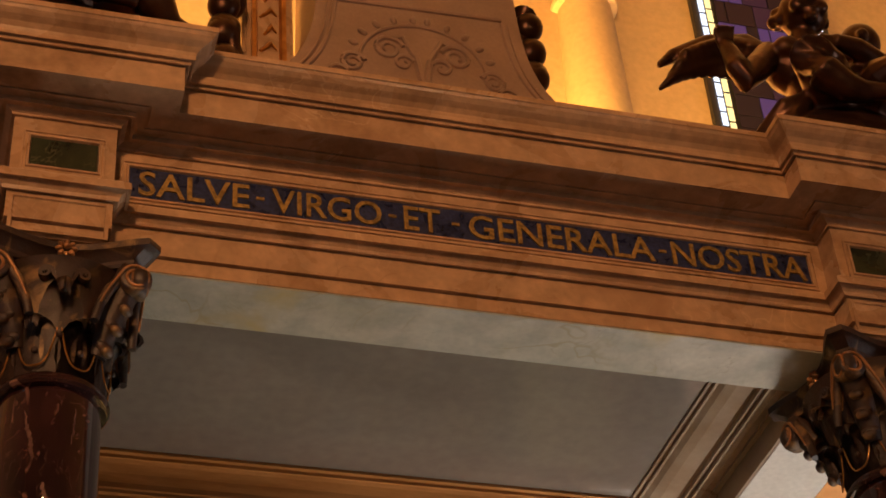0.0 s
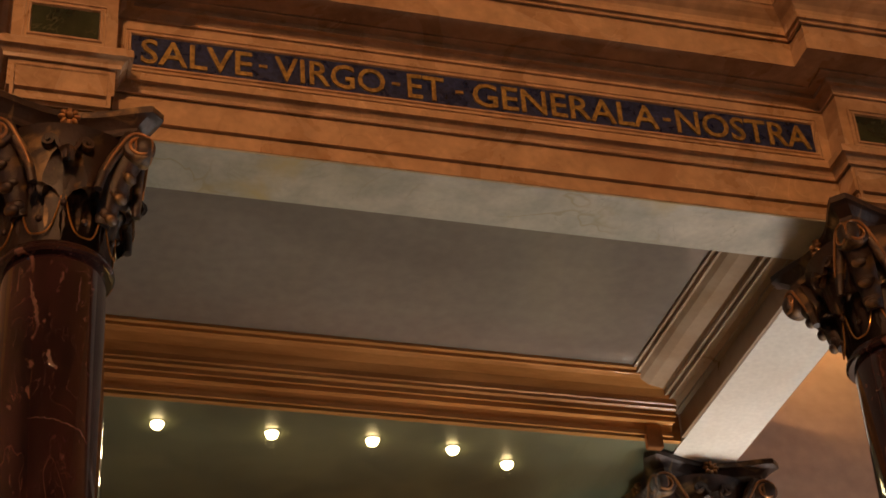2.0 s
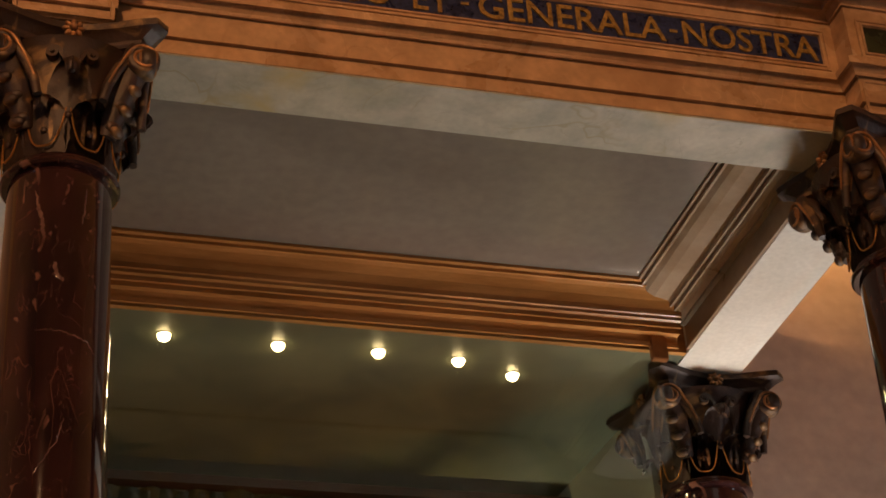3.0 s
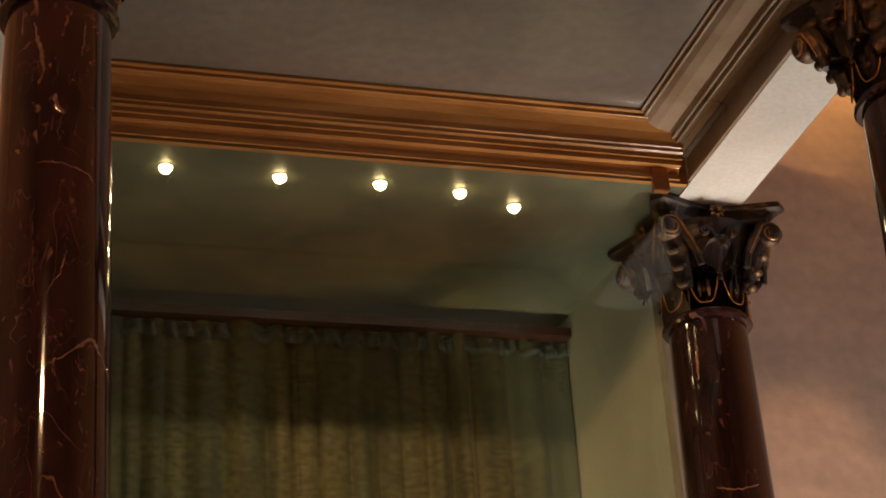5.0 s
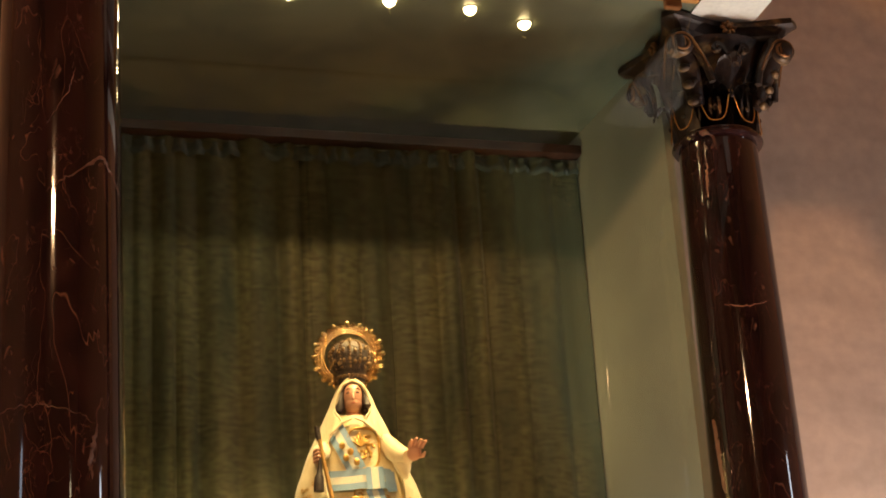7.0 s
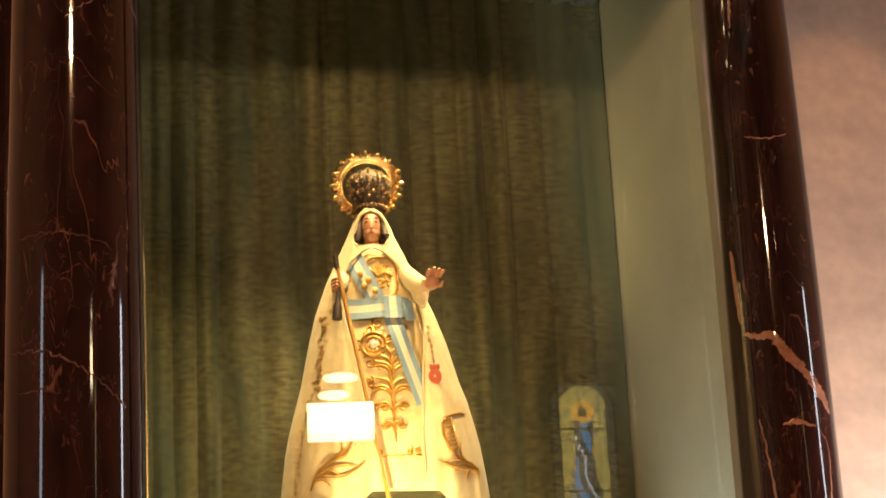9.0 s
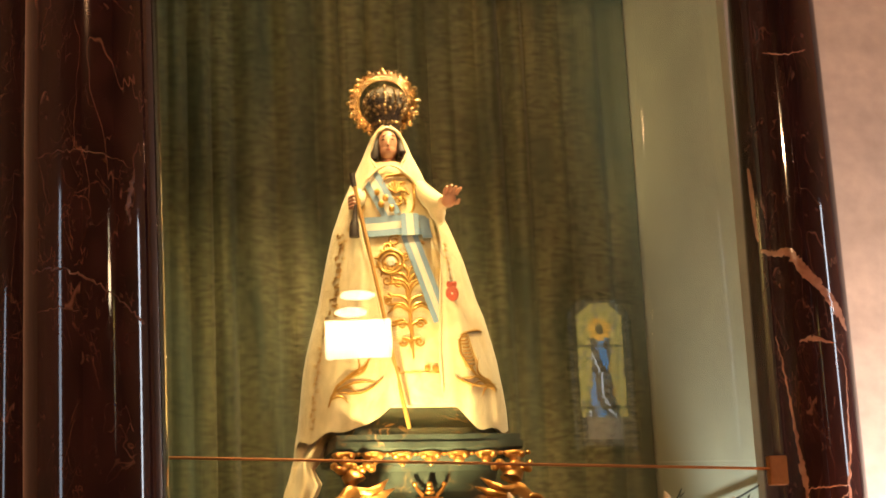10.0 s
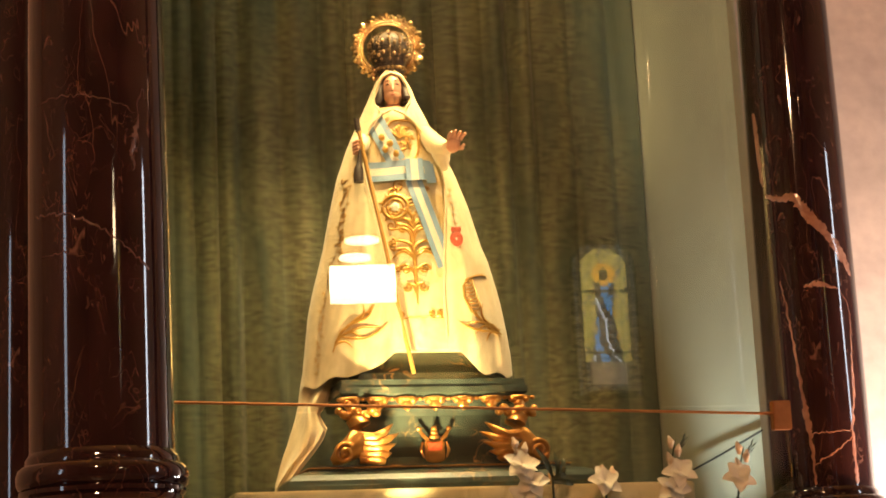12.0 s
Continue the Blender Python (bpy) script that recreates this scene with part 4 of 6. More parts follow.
    for row, (lift, size, thick) in enumerate(((-0.075, 1.0, 0.026), (-0.035, 0.75, 0.026), (0.0, 0.5, 0.028))):
        for k in range(10):
            q = k / 9
            x0, z0 = -0.14 - 0.34 * q, 1.00 + lift + 0.05 * math.sin(q * 3.1) - 0.06 * q
            ln = (0.15 + 0.05 * q) * size
            limb([(x0, 0.13 - 0.02 * row, z0), (x0 - ln * 0.6, 0.12 - 0.02 * row, z0 - ln * 0.35), (x0 - ln, 0.14 - 0.01 * row, z0 - ln * 0.72)], [thick, thick * 1.1, thick * 0.4])
    limb([(0.14, 0.12, 0.92), (0.30, 0.16, 1.06), (0.44, 0.18, 1.12)], [0.04, 0.05, 0.03])
    for k in range(8):
        q = k / 7
        limb([(0.18 + 0.24 * q, 0.17, 1.0 + 0.10 * q), (0.26 + 0.26 * q, 0.18, 0.94 + 0.1 * q), (0.36 + 0.24 * q, 0.18, 0.84 + 0.1 * q)], [0.022, 0.026, 0.010])
    # the companion's head behind
    B((0.36, 0.12, 1.10), (0.10, 0.10, 0.11))
    B((0.33, 0.02, 1.07), (0.03, 0.03, 0.03))
    limb([(0.40, 0.14, 0.4), (0.40, 0.14, 1.0)], [0.16, 0.06])
    ob = put(name, bm, ANGEL, smooth=True, sharp=80)
    re = ob.modifiers.new("merge", "REMESH")
    re.mode, re.voxel_size, re.use_smooth_shade = "VOXEL", 0.011, True
    ob.matrix_world = pose(*at, 0, 0, turn)
    return tagged(ob, label, "statue")


angel("angel_statue", (3.62, 5.36, 6.694), -6, "winged child statue of brown bronze seated on the cornice")
angel("angel_statue", (0.22, 5.40, 6.694), 20, "dark bronze winged child statue seated on the cornice")

# ---- apse wall above: half column and stained-glass window ----
half = thing("wall_column", "cream plastered half column on the apse wall", "column", (3.88, 8.16, 6.7))
part("shaft", lathe([(0.225, 0.0), (0.222, 1.5), (0.215, 3.0), (0.19, 4.0), (0.185, 4.05)], 48), CREAM, half, smooth=True)
part("astragal", lathe([(0.19, 4.051), (0.225, 4.06), (0.235, 4.085), (0.225, 4.11), (0.19, 4.12)], 48), CREAM, half, smooth=True)
part("capital", lathe([(0.19, 4.121), (0.2, 4.3), (0.3, 4.6), (0.32, 4.65)], 48), CREAM, half, smooth=True)


def stained(name, x0, x1, z0, z1, y, face, cols, seed, strength, figure=False):
    """A leaded window of small coloured panes lit from outside; face is -1 for one that looks towards -y."""
    r = random.Random(seed)
    win = thing(name, "arched stained-glass window of small coloured panes in black lead", "window", ((x0 + x1) / 2, y, z0))
    mats = []
    for c in cols:
        mats.append(glowing("stained_pane", c, strength))
    w, h = x1 - x0, z1 - z0
    lead = bmesh.new()
    if figure:
        ring = [(-w / 2, 0), (w / 2, 0)] + [(w / 2 * math.cos(a), h - w / 2 + w / 2 * math.sin(a)) for a in [i / 24 * math.pi for i in range(25)]]
        loops = [[lead.verts.new((x, y_, z)) for x, z in ring] for y_ in (-0.02, 0.02)]
        lead.faces.new(loops[0])
        lead.faces.new(loops[1])
        for i in range(len(ring)):
            lead.faces.new((loops[0][i - 1], loops[0][i], loops[1][i], loops[1][i - 1]))
    else:
        box(lead, -w / 2, w / 2, -0.02, 0.02, 0, h)
    part("lead", lead, WINDOW_LEAD, win)
    bm = bmesh.new()

    def pane(a, b, c, d, k, lift=0.0):
        if not figure:
            part("pane", a_box(a, b, face * 0.030, face * 0.026, c, d), mats[k], win)
            return
        if math.hypot((a + b) / w, max(0.0, (d - h + w / 2) * 2 / w)) > 1.0:
            return
        n0 = len(bm.faces)
        box(bm, a, b, face * (0.026 + lift), face * (0.030 + lift), c, d)
        bm.faces.ensure_lookup_table()
        for f in bm.faces[n0:]:
            f.material_index = k
    # border of pale and golden pieces
    step = 0.135
    z = 0.05
    while z < h - 0.1:
        for s in (-1, 1):
            for j in (0, 1):
                xa = s * (w / 2 - 0.05 - 0.055 * j)
                pane(min(xa, xa - s * 0.042), max(xa, xa - s * 0.042), z + 0.05 * j, z + step * 0.86 + 0.05 * j, 5 * j if figure else j)
        z += step
    if figure:
        # small pieces: golden field under an arch, a plain robed shape, an orange disc above, dark base
        nz, nx = 46, 17
        cell_z, cell_x = (h - 0.25) / nz, (w - 0.34) / nx
        for i in range(nz):
            for j in range(nx):
                xc, zc = -w / 2 + 0.17 + (j + 0.5) * cell_x, 0.12 + (i + 0.5) * cell_z
                u, v = 2 * xc / w, zc / h
                top = 0.72 + 0.22 * math.sqrt(max(0.0, 1 - (u / 0.8) ** 2))
                disc = math.hypot(xc, zc - 0.77 * h)
                q = (v - 0.22) / 0.55
                wide = (0.37 + 0.07 * math.sin(q * 8 + 1)) * (1 - 0.5 * max(q, 0.0) ** 3)
                if v > top:
                    k = r.choice((4, 5, 5, 5))
                elif disc < 0.09 and v > 0.7:
                    k = 5
                elif disc < 0.19 and v > 0.68:
                    k = 1
                elif 0.22 < v < 0.76 and abs(u) < wide:
                    fold = math.sin(u * 9 + v * 11 + 0.6 * math.sin(v * 23))
                    k = 6 if (fold > 0.45 and u < 0.2) else 7 if fold < -0.93 else 8 if (fold > 0.8) else r.choice((4, 5, 4))
                elif v < 0.22:
                    k = 9 if abs(u) < 0.5 and v > 0.08 else r.choice((5, 5, 0))
                else:
                    k = r.choice((2, 2, 3, 3, 9))
                g = r.uniform(0.001, 0.006)
                pane(xc - cell_x / 2 + g, xc + cell_x / 2 - 0.001, zc - cell_z / 2 + g * 0.6, zc + cell_z / 2 - 0.001, k)
        part("pane", bm, mats, win)
        for zz in (h * 0.28, h * 0.66):
            part("bar", a_box(-w / 2, w / 2, face * 0.045, face * 0.055, zz - 0.02, zz + 0.02), WINDOW_LEAD, win)
        return win
    # irregular field
    z = 0.05
    while z < h - 0.12:
        dz = r.uniform(0.1, 0.26)
        x = -w / 2 + 0.18
        while x < w / 2 - 0.2:
            dx = r.uniform(0.08, 0.22)
            pane(x, min(x + dx - 0.012, w / 2 - 0.17), z, min(z + dz - 0.012, h - 0.05), r.choice(range(2, len(mats))))
            x += dx
        z += dz
    bm.free()
    return win


stained("stained_window", 4.70, 5.75, 8.6, 12.4, 8.17, -1, [(0.8, 0.85, 1.0), (1.0, 0.75, 0.3), (0.010, 0.0012, 0.003), (0.016, 0.002, 0.004), (0.006, 0.001, 0.003), (0.35, 0.10, 0.010), (0.02, 0.004, 0.012), (0.05, 0.02, 0.07), (0.008, 0.001, 0.003), (0.012, 0.0015, 0.004)], 3, 1.6)


# ---- statue, pedestal and table in the niche ----
VEINED = material("yellow_veined_white_marble", (0.82, 0.70, 0.42), 0.25, second=(0.66, 0.55, 0.34), scale=3, distort=2.0, veins=[(2.5, 0.03, 0.7, (0.35, 0.25, 0.12))])
table = thing("marble_table", "pale veined marble table slab under the statue", "table", (2.05, 8.0, 1.0))
part("slab", a_box(-1.0, 1.0, -0.40, 0.45, 1.10, 1.245, bevel=0.008), VEINED, table)
part("stone_base", a_box(-0.9, 0.9, -0.32, 0.42, 0.001, 1.0999), VEINED, table)

FAUX = material("green_faux_marble", (0.062, 0.080, 0.068), 0.2, second=(0.024, 0.032, 0.028), scale=6, distort=1.5, veins=[(4.0, 0.016, 1.0, (0.55, 0.30, 0.12)), (9.0, 0.02, 0.7, (0.4, 0.25, 0.1))])
ped = thing("pedestal", "green marbled wooden pedestal with gilded scroll corners", "pedestal", (1.965, 8.05, 2.2451))


def tiers(rows, hx, hy):
    """A rectangular moulded block: rows of (outset, z)."""
    bm = bmesh.new()
    loops = []
    for o, z in rows:
        loops.append([bm.verts.new((sx * (hx + o), sy * (hy + o), z)) for sx, sy in ((-1, -1), (1, -1), (1, 1), (-1, 1))])
    for a, b in zip(loops, loops[1:]):
        for i in range(4):
            bm.faces.new((a[i], a[(i + 1) % 4], b[(i + 1) % 4], b[i]))
    bm.faces.new(loops[0])
    bm.faces.new(loops[-1])
    return bm


part("foot", tiers([(0.20, 0), (0.20, 0.022), (0.19, 0.026), (0.185, 0.045), (0.16, 0.07), (0.12, 0.085), (0.09, 0.092), (0.085, 0.10), (0.06, 0.102), (0.06, 0.118), (0.0, 0.12)], 0.49, 0.20), FAUX, ped)
part("gold_line", tiers([(0.088, 0.1015), (0.092, 0.103), (0.092, 0.108), (0.06, 0.11)], 0.49, 0.20), GILT, ped)
part("body", tiers([(0.0, 0.12), (-0.03, 0.16), (-0.05, 0.25), (-0.04, 0.34), (0.0, 0.39)], 0.36, 0.17), FAUX, ped)
part("top_moulding", tiers([(0.0, 0.39), (0.04, 0.395), (0.045, 0.42), (0.06, 0.43), (0.06, 0.455), (0.05, 0.46), (0.05, 0.49), (0.0, 0.495)], 0.36, 0.17), FAUX, ped)
part("step", tiers([(0.0, 0.495), (-0.02, 0.53), (-0.04, 0.62), (-0.06, 0.66)], 0.33, 0.16), FAUX, ped)
drop0 = None
for i in range(7):
    x = -0.38 + 0.1267 * i
    if drop0 is None:
        bm = bmesh.new()
        ball(bm, (0, 0, 0.010), (0.056, 0.022, 0.014))
        ball(bm, (0.063, 0, 0.010), (0.012, 0.014, 0.010))
        ball(bm, (-0.028, -0.006, 0.0), (0.018, 0.018, 0.014))
        ball(bm, (0.028, -0.006, 0.0), (0.018, 0.018, 0.014))
        ball(bm, (0, -0.006, -0.016), (0.026, 0.018, 0.022))
        ball(bm, (0, -0.010, -0.034), (0.010, 0.010, 0.012))
        drop0 = d = part("gilt_drop", bm, GILT, ped, "gilded leaf drop", smooth=True)
    else:
        d = drop0.copy()
        scene.collection.objects.link(d)
    d.location = (x, -0.215, 0.395)


def corner_scroll(side):
    """A gilded acanthus bracket: a thick S-shaped body, fanned lobes that end in points, a toe scroll and a crumpled head."""
    bm = bmesh.new()
    S = side

    def at(x, y, z):
        return (S * x, y, z)

    tube([at(0.475, -0.285, 0.130), at(0.445, -0.295, 0.150), at(0.395, -0.290, 0.185), at(0.350, -0.275, 0.235), at(0.345, -0.262, 0.285), at(0.375, -0.255, 0.325)], [0.018, 0.036, 0.050, 0.052, 0.048, 0.036], 14, bm)
    tips = [(0.205, 0.290), (0.180, 0.250), (0.195, 0.205), (0.215, 0.165), (0.250, 0.135)]
    for i, (tx, tz) in enumerate(tips):
        root = (0.385 - 0.008 * i, -0.285, 0.245 - 0.026 * i)
        mid = (0.295 - 0.004 * i, -0.312, 0.225 - 0.022 * i)
        tube([at(*root), at(*mid), at(0.5 * (mid[0] + tx), -0.305, 0.5 * (mid[2] + tz) - 0.006), at(tx, -0.275, tz)], [0.024, 0.030, 0.022, 0.003], 10, bm, 0.8)
        tube([at(root[0], -0.312, root[2]), at(mid[0], -0.341, mid[2] + 0.004), at(0.5 * (mid[0] + tx), -0.327, 0.5 * (mid[2] + tz) - 0.004)], [0.003, 0.005, 0.002], 6, bm)
    pts = []
    for i in range(26):
        s = i / 25
        a = 2.2 - s * 10
        pts.append(at(0.430 + 0.044 * (1 - 0.82 * s) * math.cos(a), -0.330 - 0.012 * s, 0.160 + 0.044 * (1 - 0.82 * s) * math.sin(a)))
    tube(pts, [0.013 * (1 - 0.4 * i / 25) for i in range(26)], 8, bm)
    for k in range(9):
        ball(bm, at(0.275 + 0.020 * k, -0.268 - 0.012 * math.sin(k * 2.1), 0.338 + 0.014 * math.sin(k * 1.7)), (0.022 + 0.006 * math.sin(k * 3.0), 0.022, 0.018), (0, 30 * k, 0), 10, 7)
    return part("gilt_scroll", bm, GILT, ped, "gilded carved corner scroll", smooth=True, sharp=80)


corner_scroll(-1)
corner_scroll(1)
bm = bmesh.new()
box(bm, -0.045, 0.045, -0.185, -0.172, 0.150, 0.225, bevel=0.006)
ball(bm, (0, -0.180, 0.150), (0.045, 0.010, 0.022), (0, 0, 0), 16, 8)
for k in range(3):
    ball(bm, (0, -0.180, 0.242 + 0.018 * k), (0.024 - 0.005 * k, 0.013, 0.012), (0, 0, 0), 12, 7)
for s in (-1, 1):
    tube([(s * 0.030, -0.180, 0.228), (s * 0.050, -0.182, 0.246), (s * 0.066, -0.180, 0.272)], [0.008, 0.009, 0.006], 8, bm)
    ball(bm, (s * 0.066, -0.180, 0.278), (0.012, 0.008, 0.010), (0, 0, 0), 10, 6)
    tube([(s * 0.050, -0.180, 0.150), (s * 0.062, -0.183, 0.185), (s * 0.054, -0.180, 0.220)], [0.004, 0.008, 0.004], 8, bm)
part("emblem", bm, GILT, ped, "small gilded coat of arms", smooth=True)
part("emblem_field", a_box(-0.03, 0.03, -0.189, -0.1852, 0.18, 0.215), material("red_enamel", (0.55, 0.08, 0.03), 0.4), ped)


class Many:
    """Gathers shapes of several materials into one mesh."""

    def __init__(self):
        self.bm, self.n = bmesh.new(), 0

    def dye(self, k):
        self.bm.faces.ensure_lookup_table()
        for f in self.bm.faces[self.n:]:
            f.material_index = k
        self.n = len(self.bm.faces)


SATIN = material("cream_satin", (0.83, 0.70, 0.45), 0.42, second=(0.74, 0.58, 0.34), speck=(34.0, 0.84, (1, 1, 0.6)), scale=6, bump=0.25, bump_scale=25, depth=0.006, sheen=0.3)
GOWN = material("white_gold_brocade", (0.82, 0.72, 0.48), 0.4, second=(0.72, 0.55, 0.26), scale=16, bump=0.3, bump_scale=70)
THREAD = material("gold_thread", (0.62, 0.36, 0.09), 0.35, 0.6, second=(0.45, 0.24, 0.05), scale=40, bump=0.5, bump_scale=150)
SKIN = material("painted_wood_face", (0.60, 0.29, 0.175), 0.4, second=(0.56, 0.28, 0.17), scale=8)
HAIR = material("dark_hair", (0.035, 0.018, 0.012), 0.5)
SKY = material("pale_blue_ribbon", (0.22, 0.33, 0.46), 0.5, second=(0.18, 0.28, 0.4), scale=12)
RIBBON = material("white_ribbon", (0.78, 0.74, 0.62), 0.5)
CROWN = material("dark_crown_velvet", (0.09, 0.07, 0.055), 0.5, 0.2, second=(0.05, 0.035, 0.03), scale=20, bump=1.0, bump_scale=50, depth=0.01)
WOOD = material("varnished_cane", (0.55, 0.30, 0.08), 0.3)

# the statue is built round its own axis, its face along -y, and then turned towards the nave
# silhouette of the mantle: height, left and right
ROWSM = [(2.70, -0.512, 0.458), (2.76, -0.503, 0.455), (2.85, -0.490, 0.452), (2.95, -0.477, 0.440), (3.08, -0.460, 0.421), (3.16, -0.442, 0.404), (3.285, -0.408, 0.374), (3.38, -0.382, 0.340), (3.556, -0.345, 0.293), (3.707, -0.309, 0.240), (3.86, -0.254, 0.172), (4.0, -0.188, 0.112),
         (4.08, -0.150, 0.074), (4.12, -0.134, 0.062), (4.165, -0.112, 0.040), (4.198, -0.088, 0.014), (4.215, -0.06, -0.012)]
# front edges of the mantle: height, left and right
OPENING = [(2.70, -0.030, 0.165), (2.88, -0.036, 0.163), (3.03, -0.058, 0.158), (3.34, -0.105, 0.172), (3.50, -0.135, 0.185), (3.64, -0.165, 0.188), (3.76, -0.182, 0.165), (3.86, -0.168, 0.120), (3.93, -0.128, 0.066), (3.965, -0.098, 0.030), (3.99, -0.085, 0.016), (4.01, -0.100, 0.028), (4.03, -0.116, 0.042),
           (4.08, -0.110, 0.046), (4.13, -0.098, 0.034), (4.165, -0.078, 0.014), (4.19, -0.050, -0.014), (4.215, -0.040, -0.030)]


def between(rows, z):
    for (z0, a0, b0), (z1, a1, b1) in zip(rows, rows[1:]):
        if z <= z1:
            q = max(0.0, (z - z0) / (z1 - z0))
            return a0 + (a1 - a0) * q, b0 + (b1 - b0) * q
    return rows[-1][1:]


def span(z):
    return between(ROWSM, z)


def girth(z):
    """Middle, half width and half depth of the mantle at a height."""
    l, r = span(z)
    a = (r - l) / 2
    return (l + r) / 2, a, 0.075 + a * 0.50


def gown_front(x, z):
    """The gown's front surface at x and z."""
    c, a, b = girth(z)
    waist = 1 - 0.10 * math.exp(-((z - 3.70) / 0.10) ** 2)
    q = max(0.05, 1 - ((x - c) / (a * 0.95)) ** 2)
    return -(b * 0.88 * waist) * math.sqrt(q) + 0.006 * math.sin(34 * x + 3 * z) * smoothstep(3.65, 3.2, z) - 0.002


def drape(f, s, side):
    """Depth of the mantle's folds."""
    deep = 0.018 * (1 - s) ** 0.7 + 0.003
    return deep * (0.6 * math.sin(9 * f + 1.2 * s) + 0.35 * math.sin(17 * f - 2 * s + side) + 0.2 * math.sin(31 * f + 5 * s))


def on_mantle(x, z):
    c, a, b = girth(z)
    f = math.acos(max(-0.985, min(0.985, (x - c) / a)))
    return -(b + 0.010 + drape(f, (z - 2.76) / 1.455, -1 if x < 0.05 else 1)) * math.sin(f) - 0.003


def hem(u):
    """Height of the mantle's hem: raised in front, trailing at the sides."""
    if u < 0.06:
        return 2.77 + 0.107 * smoothstep(-0.20, -0.02, u) - 0.03 * smoothstep(-0.30, -0.40, u)
    return 2.757 + 0.118 * smoothstep(0.34, 0.15, u)


st = Many()
N = 110
# gown, down to its hem in front
rings = []
for i in range(45):
    z = 2.868 + 1.15 * i / 44
    c, a, b = girth(z)
    ring = []
    for k in range(N):
        f = 2 * math.pi * k / N
        x = c + a * 0.93 * math.cos(f)
        ring.append(st.bm.verts.new((x, gown_front(x, z) if math.sin(f) < 0 else b * 0.8 * math.sin(f), z)))
    rings.append(ring)
for a_, b_ in zip(rings, rings[1:]):
    for k in range(N):
        st.bm.faces.new((a_[k], a_[(k + 1) % N], b_[(k + 1) % N], b_[k]))
st.bm.faces.new(rings[0])
st.bm.faces.new(rings[-1])
st.dye(1)
# the two halves of the mantle, from the front edge round to the back
LEVELS, M = 96, 72
for side in (-1, 1):
    rings = []
    for i in range(LEVELS + 1):
        s = i / LEVELS
        z = 2.76 + (4.215 - 2.76) * s
        c, a, b = girth(z)
        u0 = between(OPENING, z)[0 if side < 0 else 1]
        f0 = math.acos(max(-0.97, min(0.97, (u0 - c) / a)))
        ring = []
        for k in range(M + 1):
            q = k / M
            f = f0 + ((1.5 * math.pi - f0) * q if side < 0 else -(0.5 * math.pi + f0) * q)
            lip = 0.012 * math.exp(-(q / 0.02) ** 2)
            x = c + a * math.cos(f)
            y = -(b + drape(f, s, side) + 0.010) * math.sin(f) + lip
            zz = z + (hem(x) - 2.76 + 0.010 * math.sin(14 * f)) * (1 - smoothstep(0.0, 0.35, s)) if math.sin(f) > -0.3 else z
            ring.append(st.bm.verts.new((x, y, zz)))
        rings.append(ring)
    for a_, b_ in zip(rings, rings[1:]):
        for k in range(M):
            st.bm.faces.new((a_[k], a_[k + 1], b_[k + 1], b_[k]))
# train falling over the pedestal's corner to the table
TR = [(2.86, -0.488, -0.30, -0.08), (2.78, -0.503, -0.325, -0.11), (2.73, -0.508, -0.345, -0.14), (2.68, -0.513, -0.372, -0.17), (2.63, -0.525, -0.412, -0.20), (2.585, -0.537, -0.395, -0.22), (2.545, -0.547, -0.378, -0.24), (2.49, -0.560, -0.395, -0.25), (2.44, -0.578, -0.430, -0.26), (2.38, -0.600, -0.490, -0.265), (2.31, -0.622, -0.550, -0.27), (2.258, -0.640, -0.585, -0.275)]
rings = []
for j, (z, a0, b0, y0) in enumerate(TR):
    ring = []
    for k in range(41):
        q = k / 40
        ring.append(st.bm.verts.new((a0 + (b0 - a0) * q, y0 - 0.020 * math.sin(q * 11 + j * 0.3) + 0.16 * (1 - q) ** 3 + 0.05 * smoothstep(0.88, 1.0, q), z + 0.012 * math.sin(q * 7 + j))))
    rings.append(ring)
for a_, b_ in zip(rings, rings[1:]):
    for k in range(40):
        st.bm.faces.new((a_[k], a_[k + 1], b_[k + 1], b_[k]))
# rolled edges of the mantle, the hood and the collar
for k in (1, 2):
    pts = []
    for i in range(60):
        z = 2.80 + (4.20 - 2.80) * i / 59
        u = between(OPENING, z)[k - 1]
        pts.append((u, on_mantle(u, z) + 0.002, z + (hem(u) - 2.76) * (1 - smoothstep(0.0, 0.35, (z - 2.76) / 1.455))))
    tube(pts, 0.0045, 8, st.bm)
for s in (-1, 1):
    tube([(-0.034 + s * 0.008, -0.150, 3.998), (-0.034 + s * 0.05, -0.155, 3.978), (-0.034 + s * 0.105, -0.165, 3.925)], [0.006, 0.007, 0.005], 10, st.bm)
# sleeves
tube([(0.105, -0.10, 3.90), (0.145, -0.16, 3.83), (0.180, -0.215, 3.785), (0.205, -0.24, 3.778)], [0.035, 0.046, 0.046, 0.034], 14, st.bm)
tube([(0.165, -0.19, 3.80), (0.182, -0.215, 3.735), (0.190, -0.225, 3.685)], [0.040, 0.036, 0.012], 12, st.bm)
tube([(-0.165, -0.10, 3.88), (-0.188, -0.18, 3.83), (-0.193, -0.235, 3.805)], [0.03, 0.042, 0.030], 14, st.bm)
st.dye(0)
